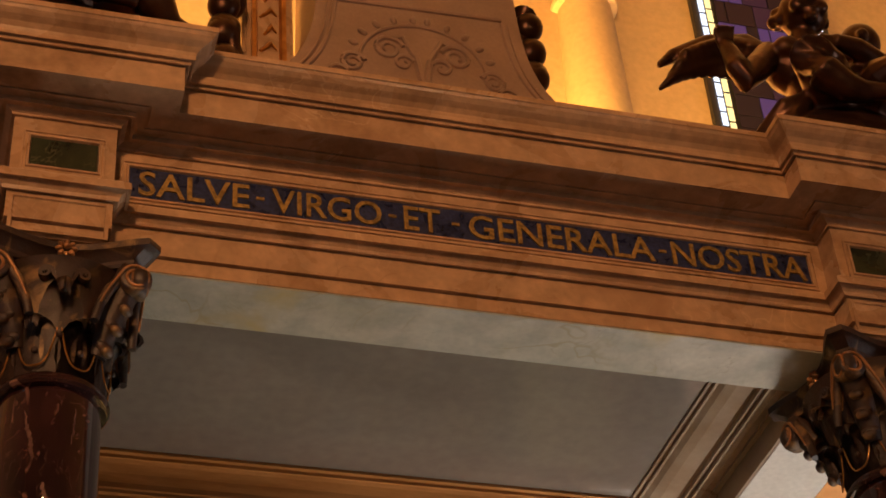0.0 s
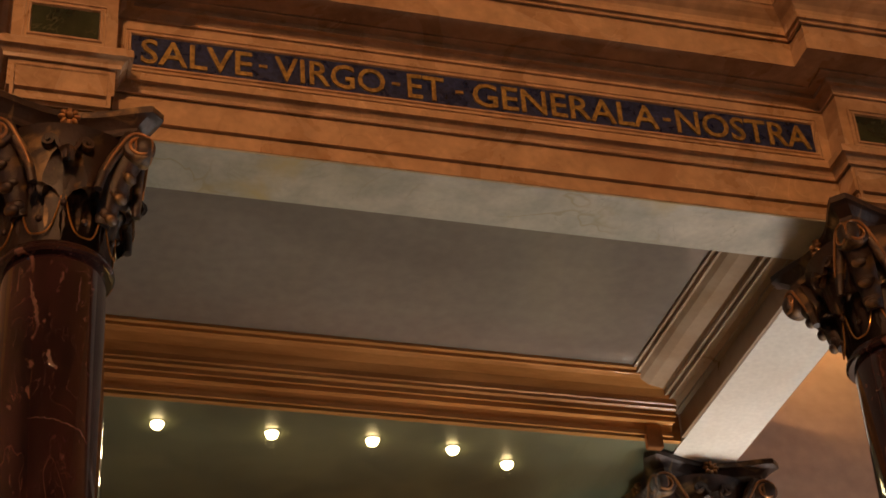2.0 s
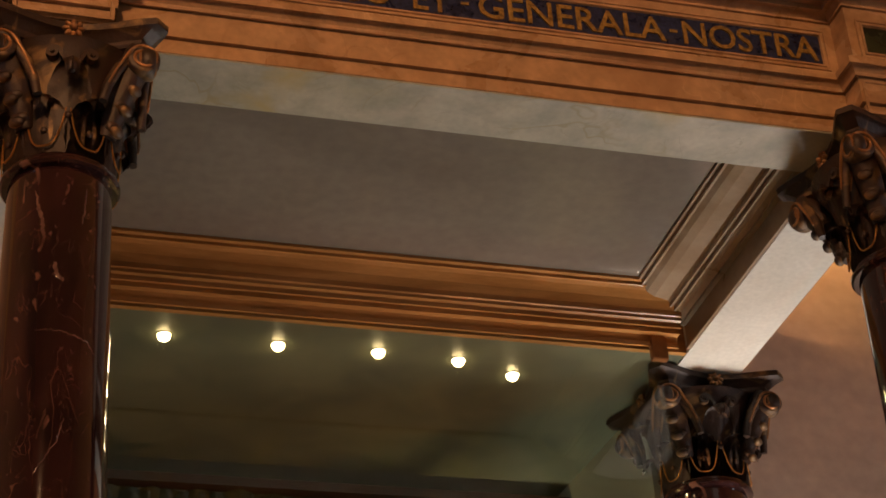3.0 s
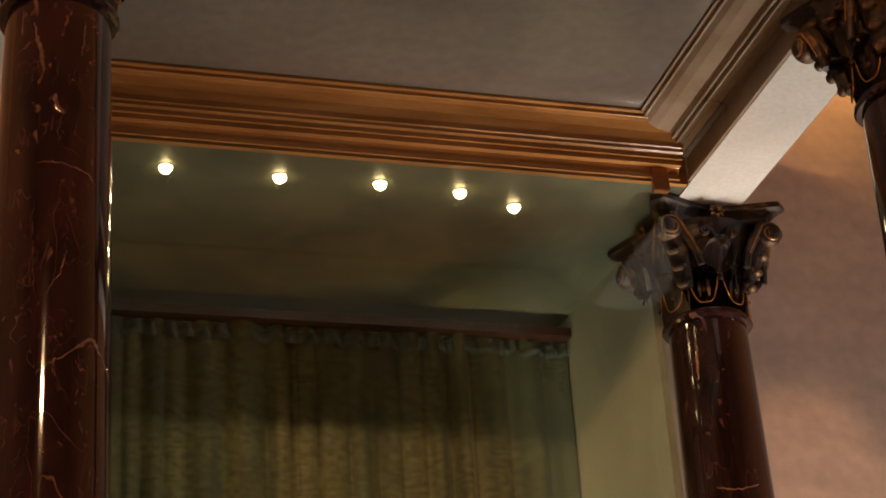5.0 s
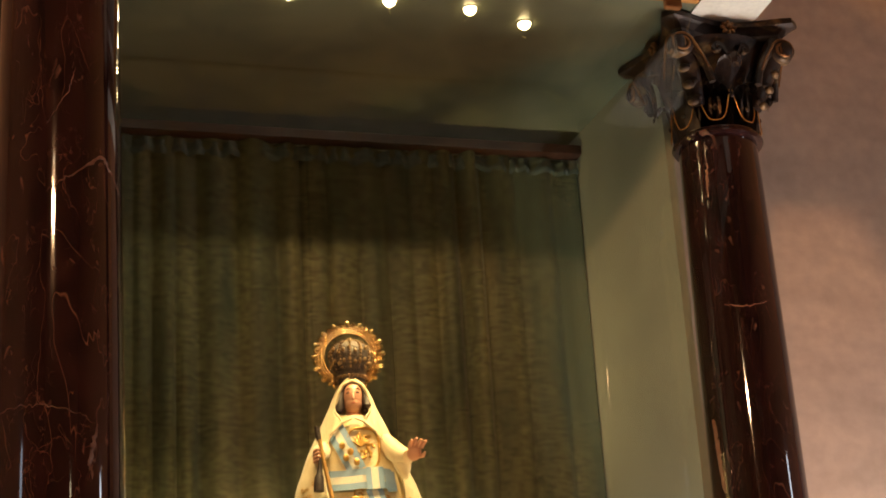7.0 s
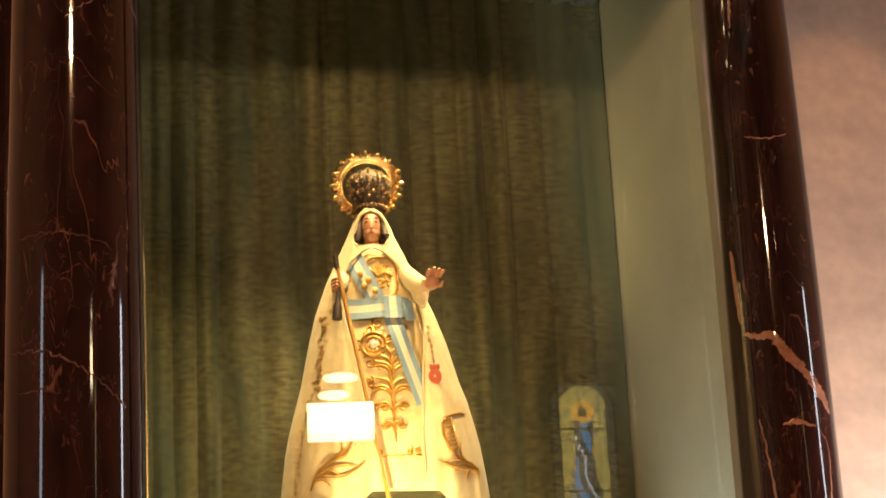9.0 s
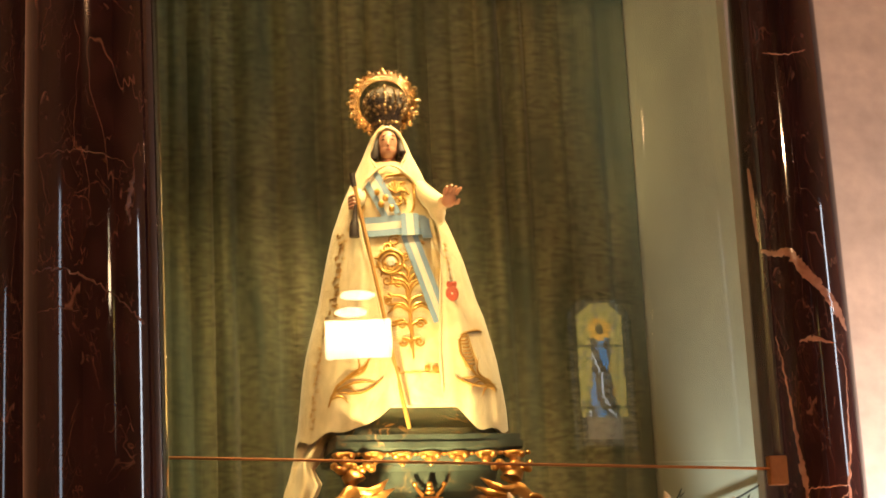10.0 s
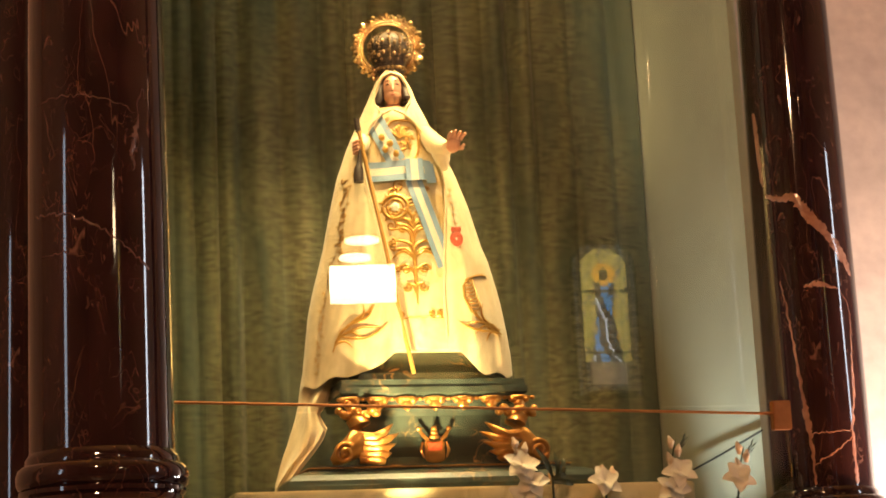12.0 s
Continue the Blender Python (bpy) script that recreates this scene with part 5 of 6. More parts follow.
# head, features, neck
HX, HY, HZ = -0.031, -0.082, 4.106
ball(st.bm, (HX, HY, HZ + 0.006), (0.049, 0.064, 0.073), (0, 0, 0), 24, 18)
ball(st.bm, (HX, HY - 0.012, HZ - 0.030), (0.041, 0.050, 0.044), (0, 0, 0), 24, 16)
tube([(HX, HY + 0.01, 4.06), (HX, HY - 0.002, 3.985)], [0.032, 0.042], 14, st.bm)
tube([(HX + 0.001, HY - 0.060, HZ + 0.020), (HX + 0.001, HY - 0.068, HZ - 0.002), (HX + 0.001, HY - 0.072, HZ - 0.014), (HX + 0.001, HY - 0.058, HZ - 0.018)], [0.004, 0.0055, 0.007, 0.004], 8, st.bm)
st.dye(3)
tube([(HX - 0.011, HY - 0.0605, HZ - 0.034), (HX, HY - 0.0625, HZ - 0.035), (HX + 0.011, HY - 0.0605, HZ - 0.034)], [0.0015, 0.0042, 0.0015], 8, st.bm)
st.dye(8)
ball(st.bm, (HX, HY + 0.030, HZ + 0.024), (0.066, 0.062, 0.066))
for s in (-1, 1):
    tube([(HX + s * 0.026, HY - 0.018, HZ + 0.066), (HX + s * 0.046, HY - 0.020, HZ + 0.040), (HX + s * 0.055, HY - 0.024, HZ + 0.0), (HX + s * 0.062, HY - 0.034, HZ - 0.045), (HX + s * 0.062 - 0.008, HY - 0.040, HZ - 0.072)], [0.010, 0.013, 0.017, 0.022, 0.015], 10, st.bm)
    tube([(HX + s * 0.009, HY - 0.0575, HZ + 0.016), (HX + s * 0.020, HY - 0.0570, HZ + 0.017), (HX + s * 0.030, HY - 0.051, HZ + 0.014)], [0.002, 0.0048, 0.002], 8, st.bm)
    tube([(HX + s * 0.009, HY - 0.058, HZ + 0.032), (HX + s * 0.020, HY - 0.056, HZ + 0.037), (HX + s * 0.033, HY - 0.047, HZ + 0.031)], [0.0012, 0.0026, 0.0012], 8, st.bm)
st.dye(4)
# veil's edge round the face
tube([(-0.112, -0.115, 4.030), (-0.108, -0.118, 4.075), (-0.096, -0.120, 4.130), (-0.076, -0.120, 4.166), (-0.034, -0.120, 4.184), (0.010, -0.120, 4.166), (0.032, -0.120, 4.130), (0.044, -0.118, 4.075), (0.046, -0.115, 4.030)], [0.005, 0.006, 0.007, 0.008, 0.009, 0.008, 0.007, 0.006, 0.005], 10, st.bm)
st.dye(0)
# open palm, and the fist that holds the staff
ball(st.bm, (0.232, -0.262, 3.790), (0.032, 0.020, 0.038), (0, 18, 0))
for k in range(4):
    x0 = 0.213 + 0.017 * k
    tube([(x0, -0.266, 3.812), (x0 + 0.005 + 0.003 * k, -0.278, 3.838 - 0.004 * abs(k - 1)), (x0 + 0.012 + 0.004 * k, -0.296, 3.850 - 0.008 * abs(k - 1))], [0.0105, 0.0095, 0.006], 8, st.bm)
tube([(0.252, -0.262, 3.775), (0.270, -0.275, 3.770), (0.280, -0.290, 3.785)], [0.011, 0.010, 0.006], 8, st.bm)
ball(st.bm, (-0.193, -0.262, 3.795), (0.026, 0.026, 0.036))
for k in range(4):
    tube([(-0.214, -0.270, 3.815 - 0.016 * k), (-0.194, -0.296, 3.818 - 0.016 * k), (-0.176, -0.284, 3.814 - 0.016 * k)], 0.0085, 8, st.bm)
st.dye(3)
# crown: dark arched body with pearls along the ribs and the rim
CX, CY = -0.036, -0.035
CR = [(0.060, 4.196), (0.066, 4.212), (0.064, 4.228), (0.076, 4.258), (0.090, 4.290), (0.098, 4.322), (0.095, 4.350), (0.080, 4.374), (0.054, 4.390), (0.020, 4.398), (0.004, 4.399)]
lathe(CR, 40, st.bm, (CX, CY, 0))
st.dye(7)
crr = random.Random(5)
for i in range(12):
    a = i / 12 * 2 * math.pi
    for (r0, z0), (r1, z1) in zip(CR[3:], CR[4:]):
        for q in (0.0, 0.5):
            r_, z_ = r0 + (r1 - r0) * q + 0.003, z0 + (z1 - z0) * q
            k_ = crr.uniform(0.7, 1.3)
            ball(st.bm, (CX + r_ * math.cos(a), CY + r_ * math.sin(a), z_), (0.006 * k_, 0.006 * k_, 0.006 * k_), (0, 0, 0), 8, 5)
for i in range(22):
    a = i / 22 * 2 * math.pi
    ball(st.bm, (CX + 0.068 * math.cos(a), CY + 0.068 * math.sin(a), 4.219), (0.0085, 0.0085, 0.009), (0, 0, 0), 8, 5)
    for z_, r_ in ((4.285, 0.091), (4.338, 0.099)):
        ball(st.bm, (CX + r_ * math.cos(a + 0.1), CY + r_ * math.sin(a + 0.1), z_ + 0.01 * math.sin(i * 2.1)), (0.009, 0.009, 0.011), (0, 0, 0), 8, 5)
ball(st.bm, (CX, CY, 4.408), (0.014, 0.014, 0.014), (0, 0, 0), 10, 8)
st.dye(10)
# openwork aureole behind the crown: two hoops, curled leaves and short rays
AX, AZ, AY = -0.046, 4.336, -0.015
for rr_, th in ((0.118, 0.0075), (0.130, 0.0085), (0.142, 0.0065)):
    tube([(AX + rr_ * math.cos(a), AY, AZ + rr_ * math.sin(a)) for a in [radians(-66 + 312 * i / 70) for i in range(71)]], th, 8, st.bm)
for i in range(29):
    a = radians(-64 + 308 * i / 28)
    ca, sa = math.cos(a), math.sin(a)
    k_ = crr.uniform(0.85, 1.2)

    def polar(r_, w_, y_=0.0):
        return (AX + r_ * ca - w_ * sa, AY + y_, AZ + r_ * sa + w_ * ca)

    for w_ in (-1, 1):
        pts = []
        for j in range(12):
            q = j / 11
            t_ = -0.5 + q * 5.0
            pts.append(polar(0.141 + 0.011 * k_ * (1 - 0.55 * q) * math.sin(t_) + 0.004, w_ * (0.010 - 0.010 * (1 - 0.55 * q) * math.cos(t_)), -0.010 * q))
        tube(pts, [0.0062 * (1 - 0.5 * j / 11) for j in range(12)], 6, st.bm)
    if i % 2:
        tube([polar(0.145, 0, -0.004), polar(0.158, 0.002, -0.010), polar(0.160 + 0.006 * k_, 0.006, -0.002)], [0.009, 0.013, 0.006], 6, st.bm)
    else:
        ball(st.bm, polar(0.160, 0.0, -0.006), (0.016 * k_, 0.010, 0.011), (0, -math.degrees(a), 0), 10, 6)
        ball(st.bm, polar(0.166, 0.009, -0.004), (0.006, 0.006, 0.006), (0, 0, 0), 8, 5)
    ball(st.bm, polar(0.128, 0.0, -0.006), (0.007, 0.006, 0.007), (0, 0, 0), 8, 5)
st.dye(11)


# embroidery
def laid(pts, radii, surface, lift=0.002):
    tube([(x, surface(x, z) - lift, z) for x, z in pts], radii, 6, st.bm)


def curl(cx, cz, r, turn, way, thick, start, surface):
    pts = []
    for i in range(18):
        s = i / 17
        a = start + way * turn * 2 * math.pi * s
        pts.append((cx + r * (1 - 0.75 * s) * math.cos(a), cz + r * (1 - 0.75 * s) * math.sin(a)))
    laid(pts, [thick * (1 - 0.4 * i / 17) for i in range(18)], surface)


def plume(x0, z0, x1, z1, bow, thick, surface):
    """A leaf stroke from one point to another, bowed sideways and thickest in its middle."""
    pts = []
    dx, dz = x1 - x0, z1 - z0
    for i in range(9):
        q = i / 8
        k_ = bow * math.sin(math.pi * q)
        pts.append((x0 + dx * q - dz * k_, z0 + dz * q + dx * k_))
    laid(pts, [thick * (0.25 + 0.75 * math.sin(math.pi * (0.15 + 0.8 * i / 8))) for i in range(9)], surface)


# tree of the gown: stem, rising plumes, volutes
laid([(0.043, 3.07), (0.040, 3.16), (0.037, 3.287), (0.028, 3.37), (0.015, 3.45)], [0.004, 0.008, 0.010, 0.008, 0.005], gown_front)
for s in (-1, 1):
    for z0, reach, rise, bow in ((3.12, 0.040, 0.05, 0.25), (3.20, 0.060, 0.03, 0.35), (3.27, 0.085, 0.10, 0.30), (3.27, 0.095, 0.05, 0.32), (3.28, 0.100, 0.005, 0.35), (3.34, 0.080, 0.11, 0.28), (3.36, 0.095, 0.06, 0.30), (3.42, 0.060, 0.10, 0.25), (3.42, 0.085, 0.04, 0.3)):
        plume(0.036, z0, 0.036 + s * reach, z0 + rise, s * bow, 0.0085, gown_front)
    curl(0.038 + s * 0.042, 3.232, 0.026, 1.2, s, 0.007, math.pi * (0.5 - 0.5 * s), gown_front)
    curl(0.038 + s * 0.034, 3.150, 0.020, 1.2, -s, 0.006, math.pi * (0.5 - 0.5 * s), gown_front)
    curl(0.030 + s * 0.075, 3.50, 0.028, 1.3, -s, 0.008, math.pi * 0.5, gown_front)
    curl(0.020 + s * 0.070, 3.60, 0.026, 1.2, s, 0.008, 0.4, gown_front)
    curl(0.036 + s * 0.10, 3.36, 0.022, 1.1, s, 0.006, 1.2, gown_front)
for x in (-0.032, 0.10, 0.135):
    ball(st.bm, (x, gown_front(x, 3.03), 3.03), (0.016, 0.008, 0.016), (0, 0, 0), 10, 6)
laid([(-0.045 + 0.011 * i, 3.012 + 0.003 * math.sin(i * 1.7)) for i in range(19)], 0.003, gown_front)
# rosette below the sash
for r_, th in ((0.056, 0.009), (0.036, 0.006)):
    laid([(-0.041 + r_ * math.cos(a), 3.527 + r_ * math.sin(a)) for a in [i / 20 * 2 * math.pi for i in range(21)]], th, gown_front)
for i in range(10):
    a = i / 10 * 2 * math.pi
    plume(-0.041 + 0.055 * math.cos(a), 3.527 + 0.055 * math.sin(a), -0.041 + 0.078 * math.cos(a + 0.3), 3.527 + 0.078 * math.sin(a + 0.3), 0.25, 0.007, gown_front)
for x, z, r_, w_ in ((-0.02, 3.63, 0.03, 1), (0.05, 3.60, 0.03, -1), (0.03, 3.545, 0.022, 1), (-0.06, 3.44, 0.024, -1), (-0.01, 3.42, 0.018, 1), (0.075, 3.44, 0.018, 1), (-0.055, 3.34, 0.020, 1), (-0.04, 3.24, 0.016, -1)):
    curl(x, z, r_, 1.2, w_, 0.0065, 0.8, gown_front)
# frame of the breast panel, medals
laid([(0.006 + 0.072 * math.copysign(abs(math.cos(a)) ** 0.55, math.cos(a)), 3.850 + 0.098 * math.copysign(abs(math.sin(a)) ** 0.6, math.sin(a))) for a in [i / 36 * 2 * math.pi for i in range(37)]], 0.0062, gown_front, 0.010)
for x, z in ((-0.089, 3.862), (-0.074, 3.802), (-0.026, 3.780), (-0.052, 3.83)):
    ball(st.bm, (x, gown_front(x, z) - 0.026, z), (0.014, 0.007, 0.017), (0, 0, 0), 12, 8)
for i in range(7):
    a = radians(20 + i * 23)
    laid([(-0.005, 3.855), (-0.005 + 0.03 * math.cos(a), 3.868 + 0.03 * math.sin(a)), (-0.005 + 0.052 * math.cos(a), 3.868 + 0.055 * math.sin(a))], [0.003, 0.006, 0.002], gown_front, 0.010)
for i in range(30):
    a, q = i * 2.4, 0.25 + 0.75 * ((i * 7) % 10) / 10
    x, z = 0.010 + 0.055 * q * math.cos(a), 3.850 + 0.078 * q * math.sin(a)
    ball(st.bm, (x, gown_front(x, z) - 0.008, z), (0.008, 0.004, 0.010), (0, 40 * i, 0), 8, 5)
# mantle: acanthus sprays at the hem, braid along the front, chain of sprigs
for pts in ([(0.352, 3.206), (0.330, 3.210), (0.300, 3.199), (0.262, 3.178), (0.248, 3.150), (0.250, 3.099), (0.277, 3.034), (0.339, 2.975), (0.405, 2.931)], [(-0.34, 2.875), (-0.325, 2.92), (-0.300, 2.964), (-0.235, 3.012), (-0.171, 3.047), (-0.137, 3.101)]):
    laid(pts, [0.003] + [0.0065] * (len(pts) - 2) + [0.002], on_mantle, 0.0)
for i in range(9):
    q = i / 8
    plume(0.252 + 0.02 * q, 3.165 - 0.13 * q, 0.285 + 0.035 * q, 3.195 - 0.12 * q, -0.3, 0.0042, on_mantle)
for x0, z0, x1, z1, bow in ((0.405, 2.965, 0.205, 2.998, 0.16), (0.40, 2.960, 0.25, 2.975, -0.12), (0.40, 2.95, 0.29, 2.93, -0.3), (0.41, 2.945, 0.34, 2.905, -0.3), (0.385, 2.975, 0.33, 3.075, 0.3), (0.375, 2.985, 0.295, 3.04, 0.25),
                            (-0.31, 2.945, -0.094, 2.988, -0.18), (-0.31, 2.940, -0.13, 2.970, 0.10), (-0.32, 2.925, -0.21, 2.925, 0.3), (-0.33, 2.905, -0.25, 2.885, 0.3), (-0.27, 2.99, -0.20, 3.09, -0.3), (-0.25, 3.0, -0.155, 3.07, -0.2)):
    plume(x0, z0, x1, z1, bow, 0.0055, on_mantle)
for i in range(12):
    z = 3.30 + 0.034 * i
    x = -0.298 + 0.0030 * i + 0.008 * math.sin(i * 2.2)
    curl(x, z, 0.012, 0.9, 1 if i % 2 else -1, 0.0035, i * 1.3, on_mantle)
for i in range(34):
    z = 2.80 + 0.9 * i / 33
    u = span(z)[0] + 0.075 + 0.012 * math.sin(i * 2.3)
    curl(u, z, 0.010, 0.8, 1 if i % 2 else -1, 0.0026, i * 0.9, on_mantle)
for i in range(6):
    z = 3.45 + 0.032 * i
    curl(0.225 - 0.004 * i, z, 0.009, 0.8, 1 if i % 2 else -1, 0.0026, i, on_mantle)
st.dye(2)
# cloth badge on the mantle
yb = on_mantle(0.227, 3.372) - 0.004
ball(st.bm, (0.227, yb, 3.368), (0.030, 0.006, 0.036), (0, 0, 0), 16, 8)
for k in (-1, 0, 1):
    ball(st.bm, (0.227 + 0.015 * k, yb, 3.412), (0.009, 0.005, 0.014), (0, 0, 0), 10, 6)
st.dye(8)
ball(st.bm, (0.227, yb - 0.003, 3.368), (0.007, 0.004, 0.009), (0, 0, 0), 12, 6)
ball(st.bm, (-0.041, gown_front(-0.041, 3.527) - 0.006, 3.527), (0.020, 0.010, 0.020), (0, 0, 0), 12, 8)
st.dye(6)


def ribbon(pts, half, mat, lift=0.018):
    """A flat band through (x, z) points laid on the gown."""
    rows = []
    for i, (x, z) in enumerate(pts):
        x1, z1 = pts[min(i + 1, len(pts) - 1)]
        x0, z0 = pts[max(i - 1, 0)]
        d = Vector((x1 - x0, z1 - z0)).normalized()
        row = []
        for e, up in ((half[0], 0), (half[1], 0), (half[1], 0.006), (half[0], 0.006)):
            a, b = x - d.y * e, z + d.x * e
            row.append(st.bm.verts.new((a, gown_front(a, b) - lift + up, b)))
        rows.append(row)
    for a, b in zip(rows, rows[1:]):
        for k in range(4):
            st.bm.faces.new((a[k], a[(k + 1) % 4], b[(k + 1) % 4], b[k]))
    st.bm.faces.new(rows[0])
    st.bm.faces.new(rows[-1])
    st.dye(mat)


WAIST = [(-0.165 + 0.029 * i, 3.702 - 0.004 * math.sin(i * 0.6)) for i in range(11)]
CROSS = [(-0.125 + 0.0125 * i, 3.960 - 0.027 * i) for i in range(9)]
TAIL = [(0.045 + 0.0145 * i, 3.66 - 0.046 * i) for i in range(10)]
for line, w, lift in ((CROSS, 0.043, 0.016), (TAIL, 0.037, 0.014), (WAIST, 0.047, 0.020)):
    ribbon(line, (-w, -w * 0.36), 5, lift)
    ribbon(line, (-w * 0.359, w * 0.359), 6, lift)
    ribbon(line, (w * 0.36, w), 5, lift)
KNOT = [(0.052, 3.755), (0.054, 3.70), (0.058, 3.650)]
ribbon(KNOT, (-0.040, -0.016), 5, 0.032)
ribbon(KNOT, (-0.0159, 0.0159), 6, 0.032)
ribbon(KNOT, (0.016, 0.040), 5, 0.032)
ribbon([(0.115, 3.735), (0.120, 3.69), (0.128, 3.640)], (-0.020, 0.024), 5, 0.030)
# staff with tassel
tube([(-0.194, -0.285, 3.91), (-0.178, -0.292, 3.80), (-0.09, -0.320, 3.32), (-0.035, -0.330, 3.0), (0.011, -0.335, 2.755)], 0.0098, 10, st.bm)
st.dye(9)
tube([(-0.198, -0.284, 3.925), (-0.190, -0.287, 3.862)], 0.013, 10, st.bm)
tube([(-0.186, -0.300, 3.775), (-0.190, -0.302, 3.735), (-0.193, -0.302, 3.705), (-0.195, -0.302, 3.69), (-0.197, -0.302, 3.625)], [0.006, 0.010, 0.012, 0.020, 0.023], 12, st.bm)
st.dye(4)
RED = material("red_cloth_badge", (0.55, 0.10, 0.05), 0.6)
PEARL = material("dull_gold_beads", (0.40, 0.26, 0.14), 0.3, 0.8, second=(0.16, 0.10, 0.06), scale=30)
AUREOLE = material("bright_gold_filigree", (0.92, 0.70, 0.40), 0.2, 1.0, second=(0.70, 0.42, 0.14), scale=30, bump=0.3, bump_scale=90)
statue = put("statue", st.bm, [SATIN, GOWN, THREAD, SKIN, HAIR, SKY, RIBBON, CROWN, RED, WOOD, PEARL, AUREOLE], smooth=True, sharp=50)
statue.matrix_world = pose(1.934, 8.119, 0, 0, 0, -13.4)
tagged(statue, "robed statue in cream mantle, blue sash and gold crown", "statue")

# ---- flowers before the statue ----
PETAL = material("white_petals", (0.78, 0.72, 0.62), 0.5, second=(0.72, 0.62, 0.5), scale=12)
BUD = material("pale_pink_buds", (0.75, 0.5, 0.36), 0.5, second=(0.7, 0.58, 0.42), scale=14)
LEAFG = material("dark_green_leaves", (0.035, 0.05, 0.02), 0.45, second=(0.02, 0.03, 0.012), scale=12)


def petal_ring(bm, at, r, n, lift, turn, rnd):
    for i in range(n):
        a = turn + i / n * 2 * math.pi
        m = Matrix.Translation(at) @ Matrix.Rotation(radians(58), 4, "X") @ Matrix.Rotation(a, 4, "Z") @ Matrix.Rotation(lift + rnd.uniform(-0.15, 0.15), 4, "Y")
        rows = []
        for j in range(6):
            q = j / 5
            w = r * 0.42 * math.sin(math.pi * (0.12 + 0.83 * q)) ** 0.7
            rows.append([bm.verts.new(m @ Vector((r * q, w * k, -0.22 * r * q * q * 2 + 0.10 * r * k * k + 0.02 * r * math.sin(9 * q + k)))) for k in (-1, -0.5, 0, 0.5, 1)])
        for a_, b_ in zip(rows, rows[1:]):
            for k in range(4):
                bm.faces.new((a_[k], a_[k + 1], b_[k + 1], b_[k]))


def flower_stem(x, y, z, h, seed, lean, blooms):
    rnd = random.Random(seed)
    fl = thing("gladiolus", "white gladiolus stem with pale buds and dark leaves", "flower", (x, y, 2.10), "flowers before the statue")
    z -= 2.10
    tip = Vector((lean, 0, z + h))
    pts = [(0, 0, 0), (lean * 0.3, 0, z * 0.5), (lean * 0.6, 0, z + h * 0.4), tuple(tip)]
    part("stem", tube(pts, [0.006, 0.005, 0.004, 0.002], 6), LEAFG, fl, smooth=True)
    for k in range(blooms):
        bm = bmesh.new()
        c = Vector((lean * 0.45 + rnd.uniform(-0.03, 0.03), -0.03, z - 0.07 * k))
        petal_ring(bm, c, 0.074, 5, -0.5, rnd.uniform(0, 6), rnd)
        petal_ring(bm, c + Vector((0, -0.008, 0.004)), 0.056, 4, -0.9, rnd.uniform(0, 6), rnd)
        part("bloom", bm, PETAL, fl, "open white bloom", smooth=True, sharp=80)
    for k in range(3):
        q = 0.25 + 0.25 * k
        c = Vector((lean * (0.6 + 0.3 * q) + (0.016 if k % 2 else -0.018), -0.01, z + h * q))
        bm = bmesh.new()
        tube([c, c + Vector((0.003, 0, 0.026)), c + Vector((0.008 * (1 if k % 2 else -1), 0, 0.056))], [0.008, 0.018, 0.004], 8, bm)
        part("bud", bm, BUD, fl, "closed pale pink bud", smooth=True)
    for k in range(5):
        s = 1 if k % 2 else -1
        c = Vector((lean * (0.9 + 0.12 * k) + 0.012, 0, z + h * (0.62 + 0.09 * k)))
        bm = bmesh.new()
        tube([c, c + Vector((0.012 + s * 0.008, 0, 0.02)), c + Vector((0.026 + s * 0.012, 0, 0.036))], [0.002, 0.009, 0.001], 6, bm, 0.4)
        part("spray_leaf", bm, LEAFG, fl, smooth=True)
    return fl


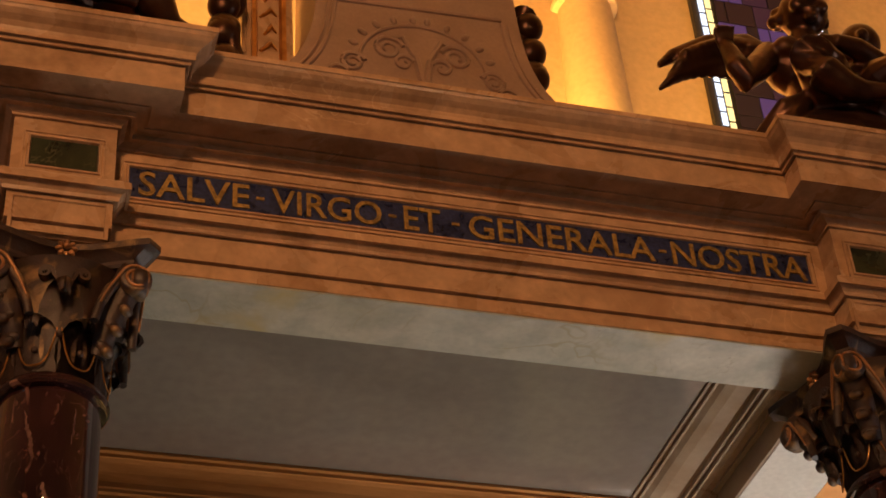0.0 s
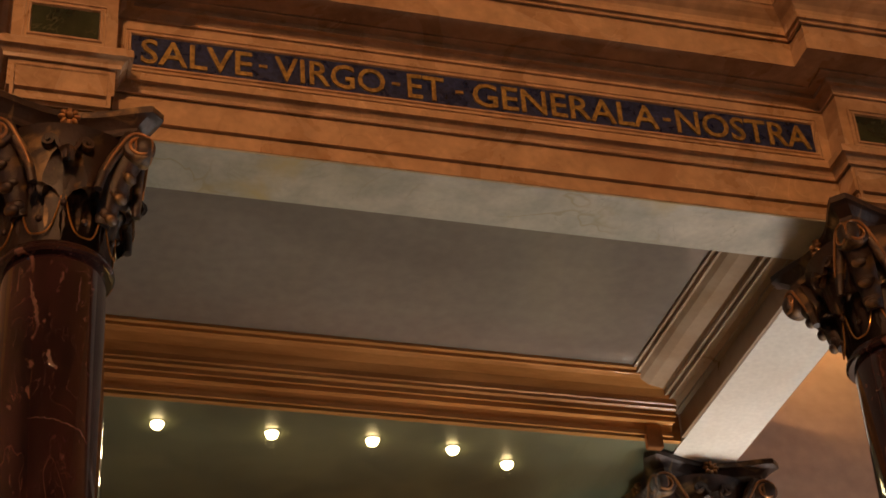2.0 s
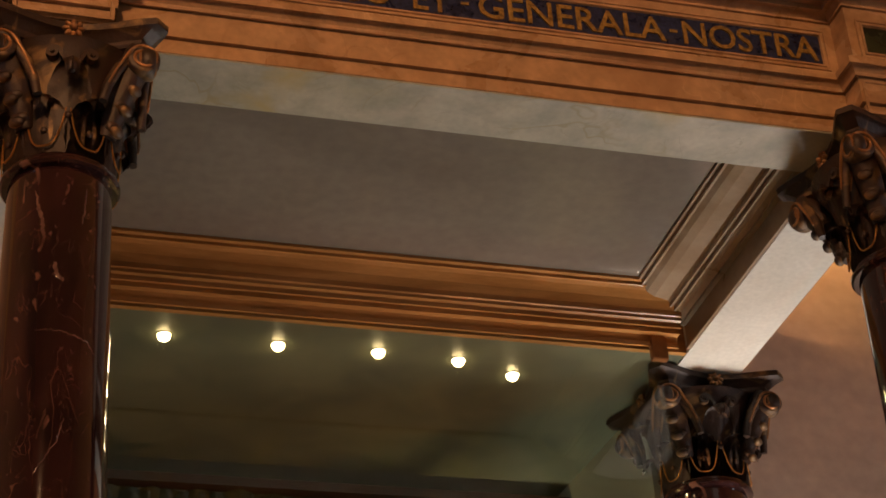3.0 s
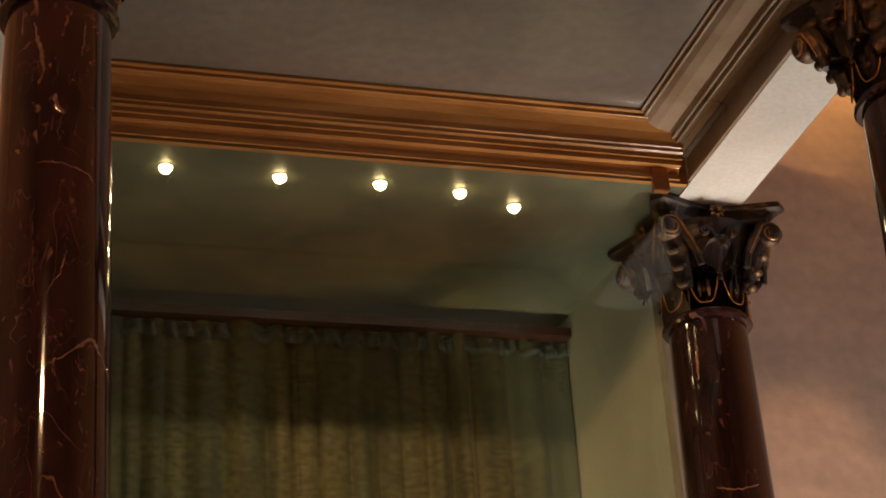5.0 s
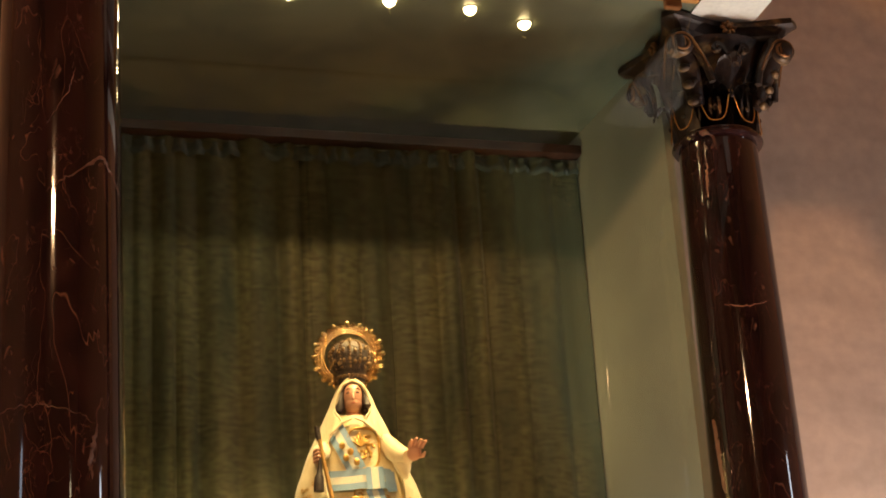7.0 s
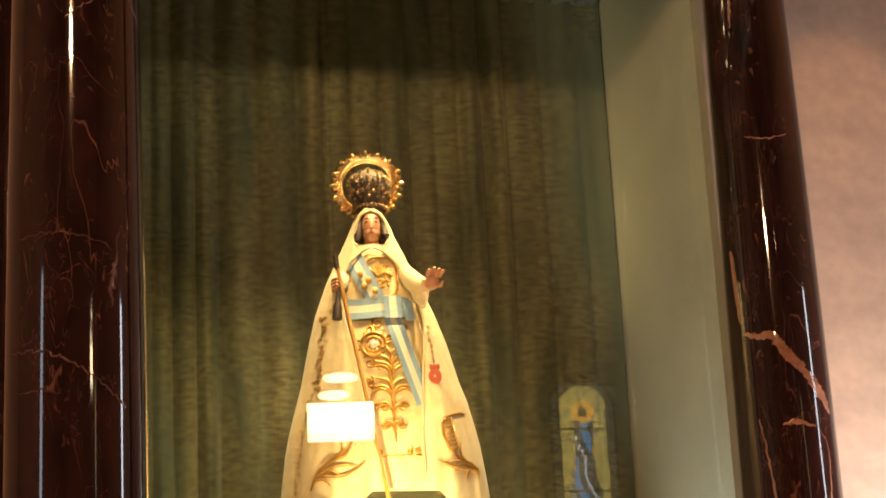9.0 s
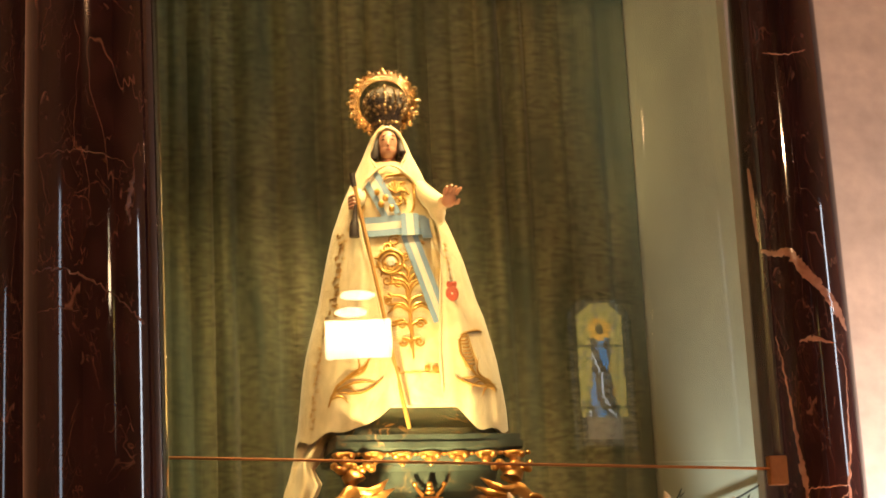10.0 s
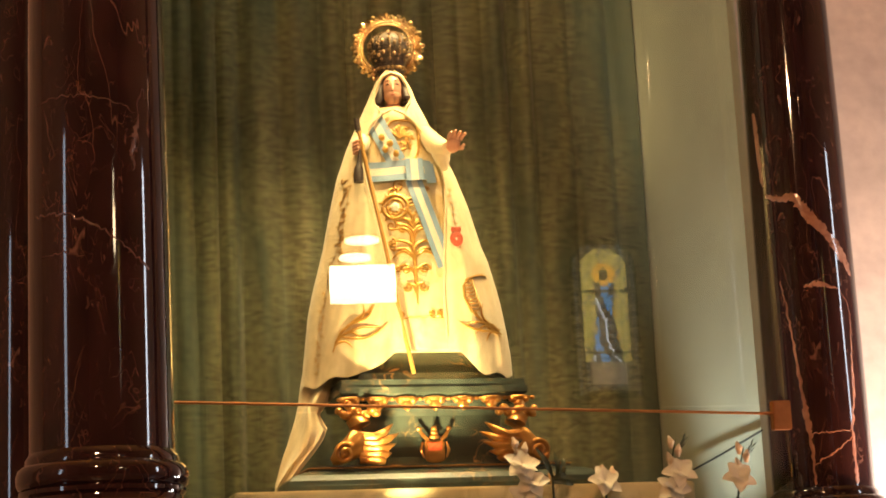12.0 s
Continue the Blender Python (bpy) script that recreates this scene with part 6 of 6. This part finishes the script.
def blade(bm, a, b, w):
    a, b = Vector(a), Vector(b)
    d = b - a
    s = Vector((d.z, 0, -d.x)).normalized()
    rows = []
    for i in range(8):
        q = i / 7
        p = a + d * q + Vector((0, -0.03 * math.sin(math.pi * q), 0))
        ww = w * math.sin(math.pi * (0.08 + 0.9 * q)) ** 0.8
        rows.append([bm.verts.new(p + s * ww), bm.verts.new(p + Vector((0, 0.006, 0))), bm.verts.new(p - s * ww)])
    for r0, r1 in zip(rows, rows[1:]):
        for k in range(2):
            bm.faces.new((r0[k], r0[k + 1], r1[k + 1], r1[k]))


flower_stem(2.27, 7.46, 2.31, 0.09, 1, -0.06, 3)
flower_stem(2.86, 7.46, 2.265, 0.14, 2, 0.06, 2)
flower_stem(3.17, 7.46, 2.235, 0.14, 3, 0.06, 1)
flower_stem(2.60, 7.50, 2.235, 0.03, 4, 0.02, 1)
fol = thing("leaf_spray", "dark green pointed leaves among the white flowers", "foliage", (2.36, 7.45, 2.10), "flowers before the statue")
for a, b in (((0, 0, 0), (-0.07, 0, 0.13)), ((0.02, 0, 0), (0.01, 0, 0.11)), ((0.03, 0, -0.01), (0.05, 0, 0.085)), ((-0.02, 0, 0.0), (-0.14, 0, 0.03)), ((0.0, 0, -0.01), (0.09, 0, -0.035)), ((0.0, 0, 0.0), (0.06, 0, 0.01))):
    bm = bmesh.new()
    blade(bm, Vector(a) + Vector((0, 0, 0.16)), Vector(b) + Vector((0, 0, 0.16)), 0.012)
    part("leaf", bm, LEAFG, fol, smooth=True, sharp=80)
part("stem", tube([(0, 0, 0), (0, 0, 0.16)], 0.005, 6), LEAFG, fol)
planter = thing("flower_box", "low dark box holding the flowers", "planter", (2.75, 7.47, 1.0))
part("trough", a_box(-0.65, 0.55, -0.07, 0.07, 0.0, 1.10, bevel=0.01), LEAFG, planter)
wire = put("wire", tube([(3.357, 8.56, 2.344), (3.393, 8.10, 2.405), (3.432, 7.71, 2.470)], 0.005, 6), WINDOW_LEAD)
tagged(wire, "thin dark electric cable along the niche wall", "cable")

# ---- behind the camera: the window that the glass mirrors ----
stained("nave_window", 9.45, 10.58, 5.35, 8.0, -13.97, 1,
        [(0.045, 0.05, 0.05), (1.0, 0.48, 0.06), (0.66, 0.50, 0.13), (0.46, 0.36, 0.09), (0.05, 0.07, 0.08), (0.06, 0.045, 0.03),
         (0.06, 0.28, 0.55), (0.6, 0.7, 0.75), (0.4, 0.22, 0.05), (0.24, 0.17, 0.11)], 5, 4.2, figure=True)
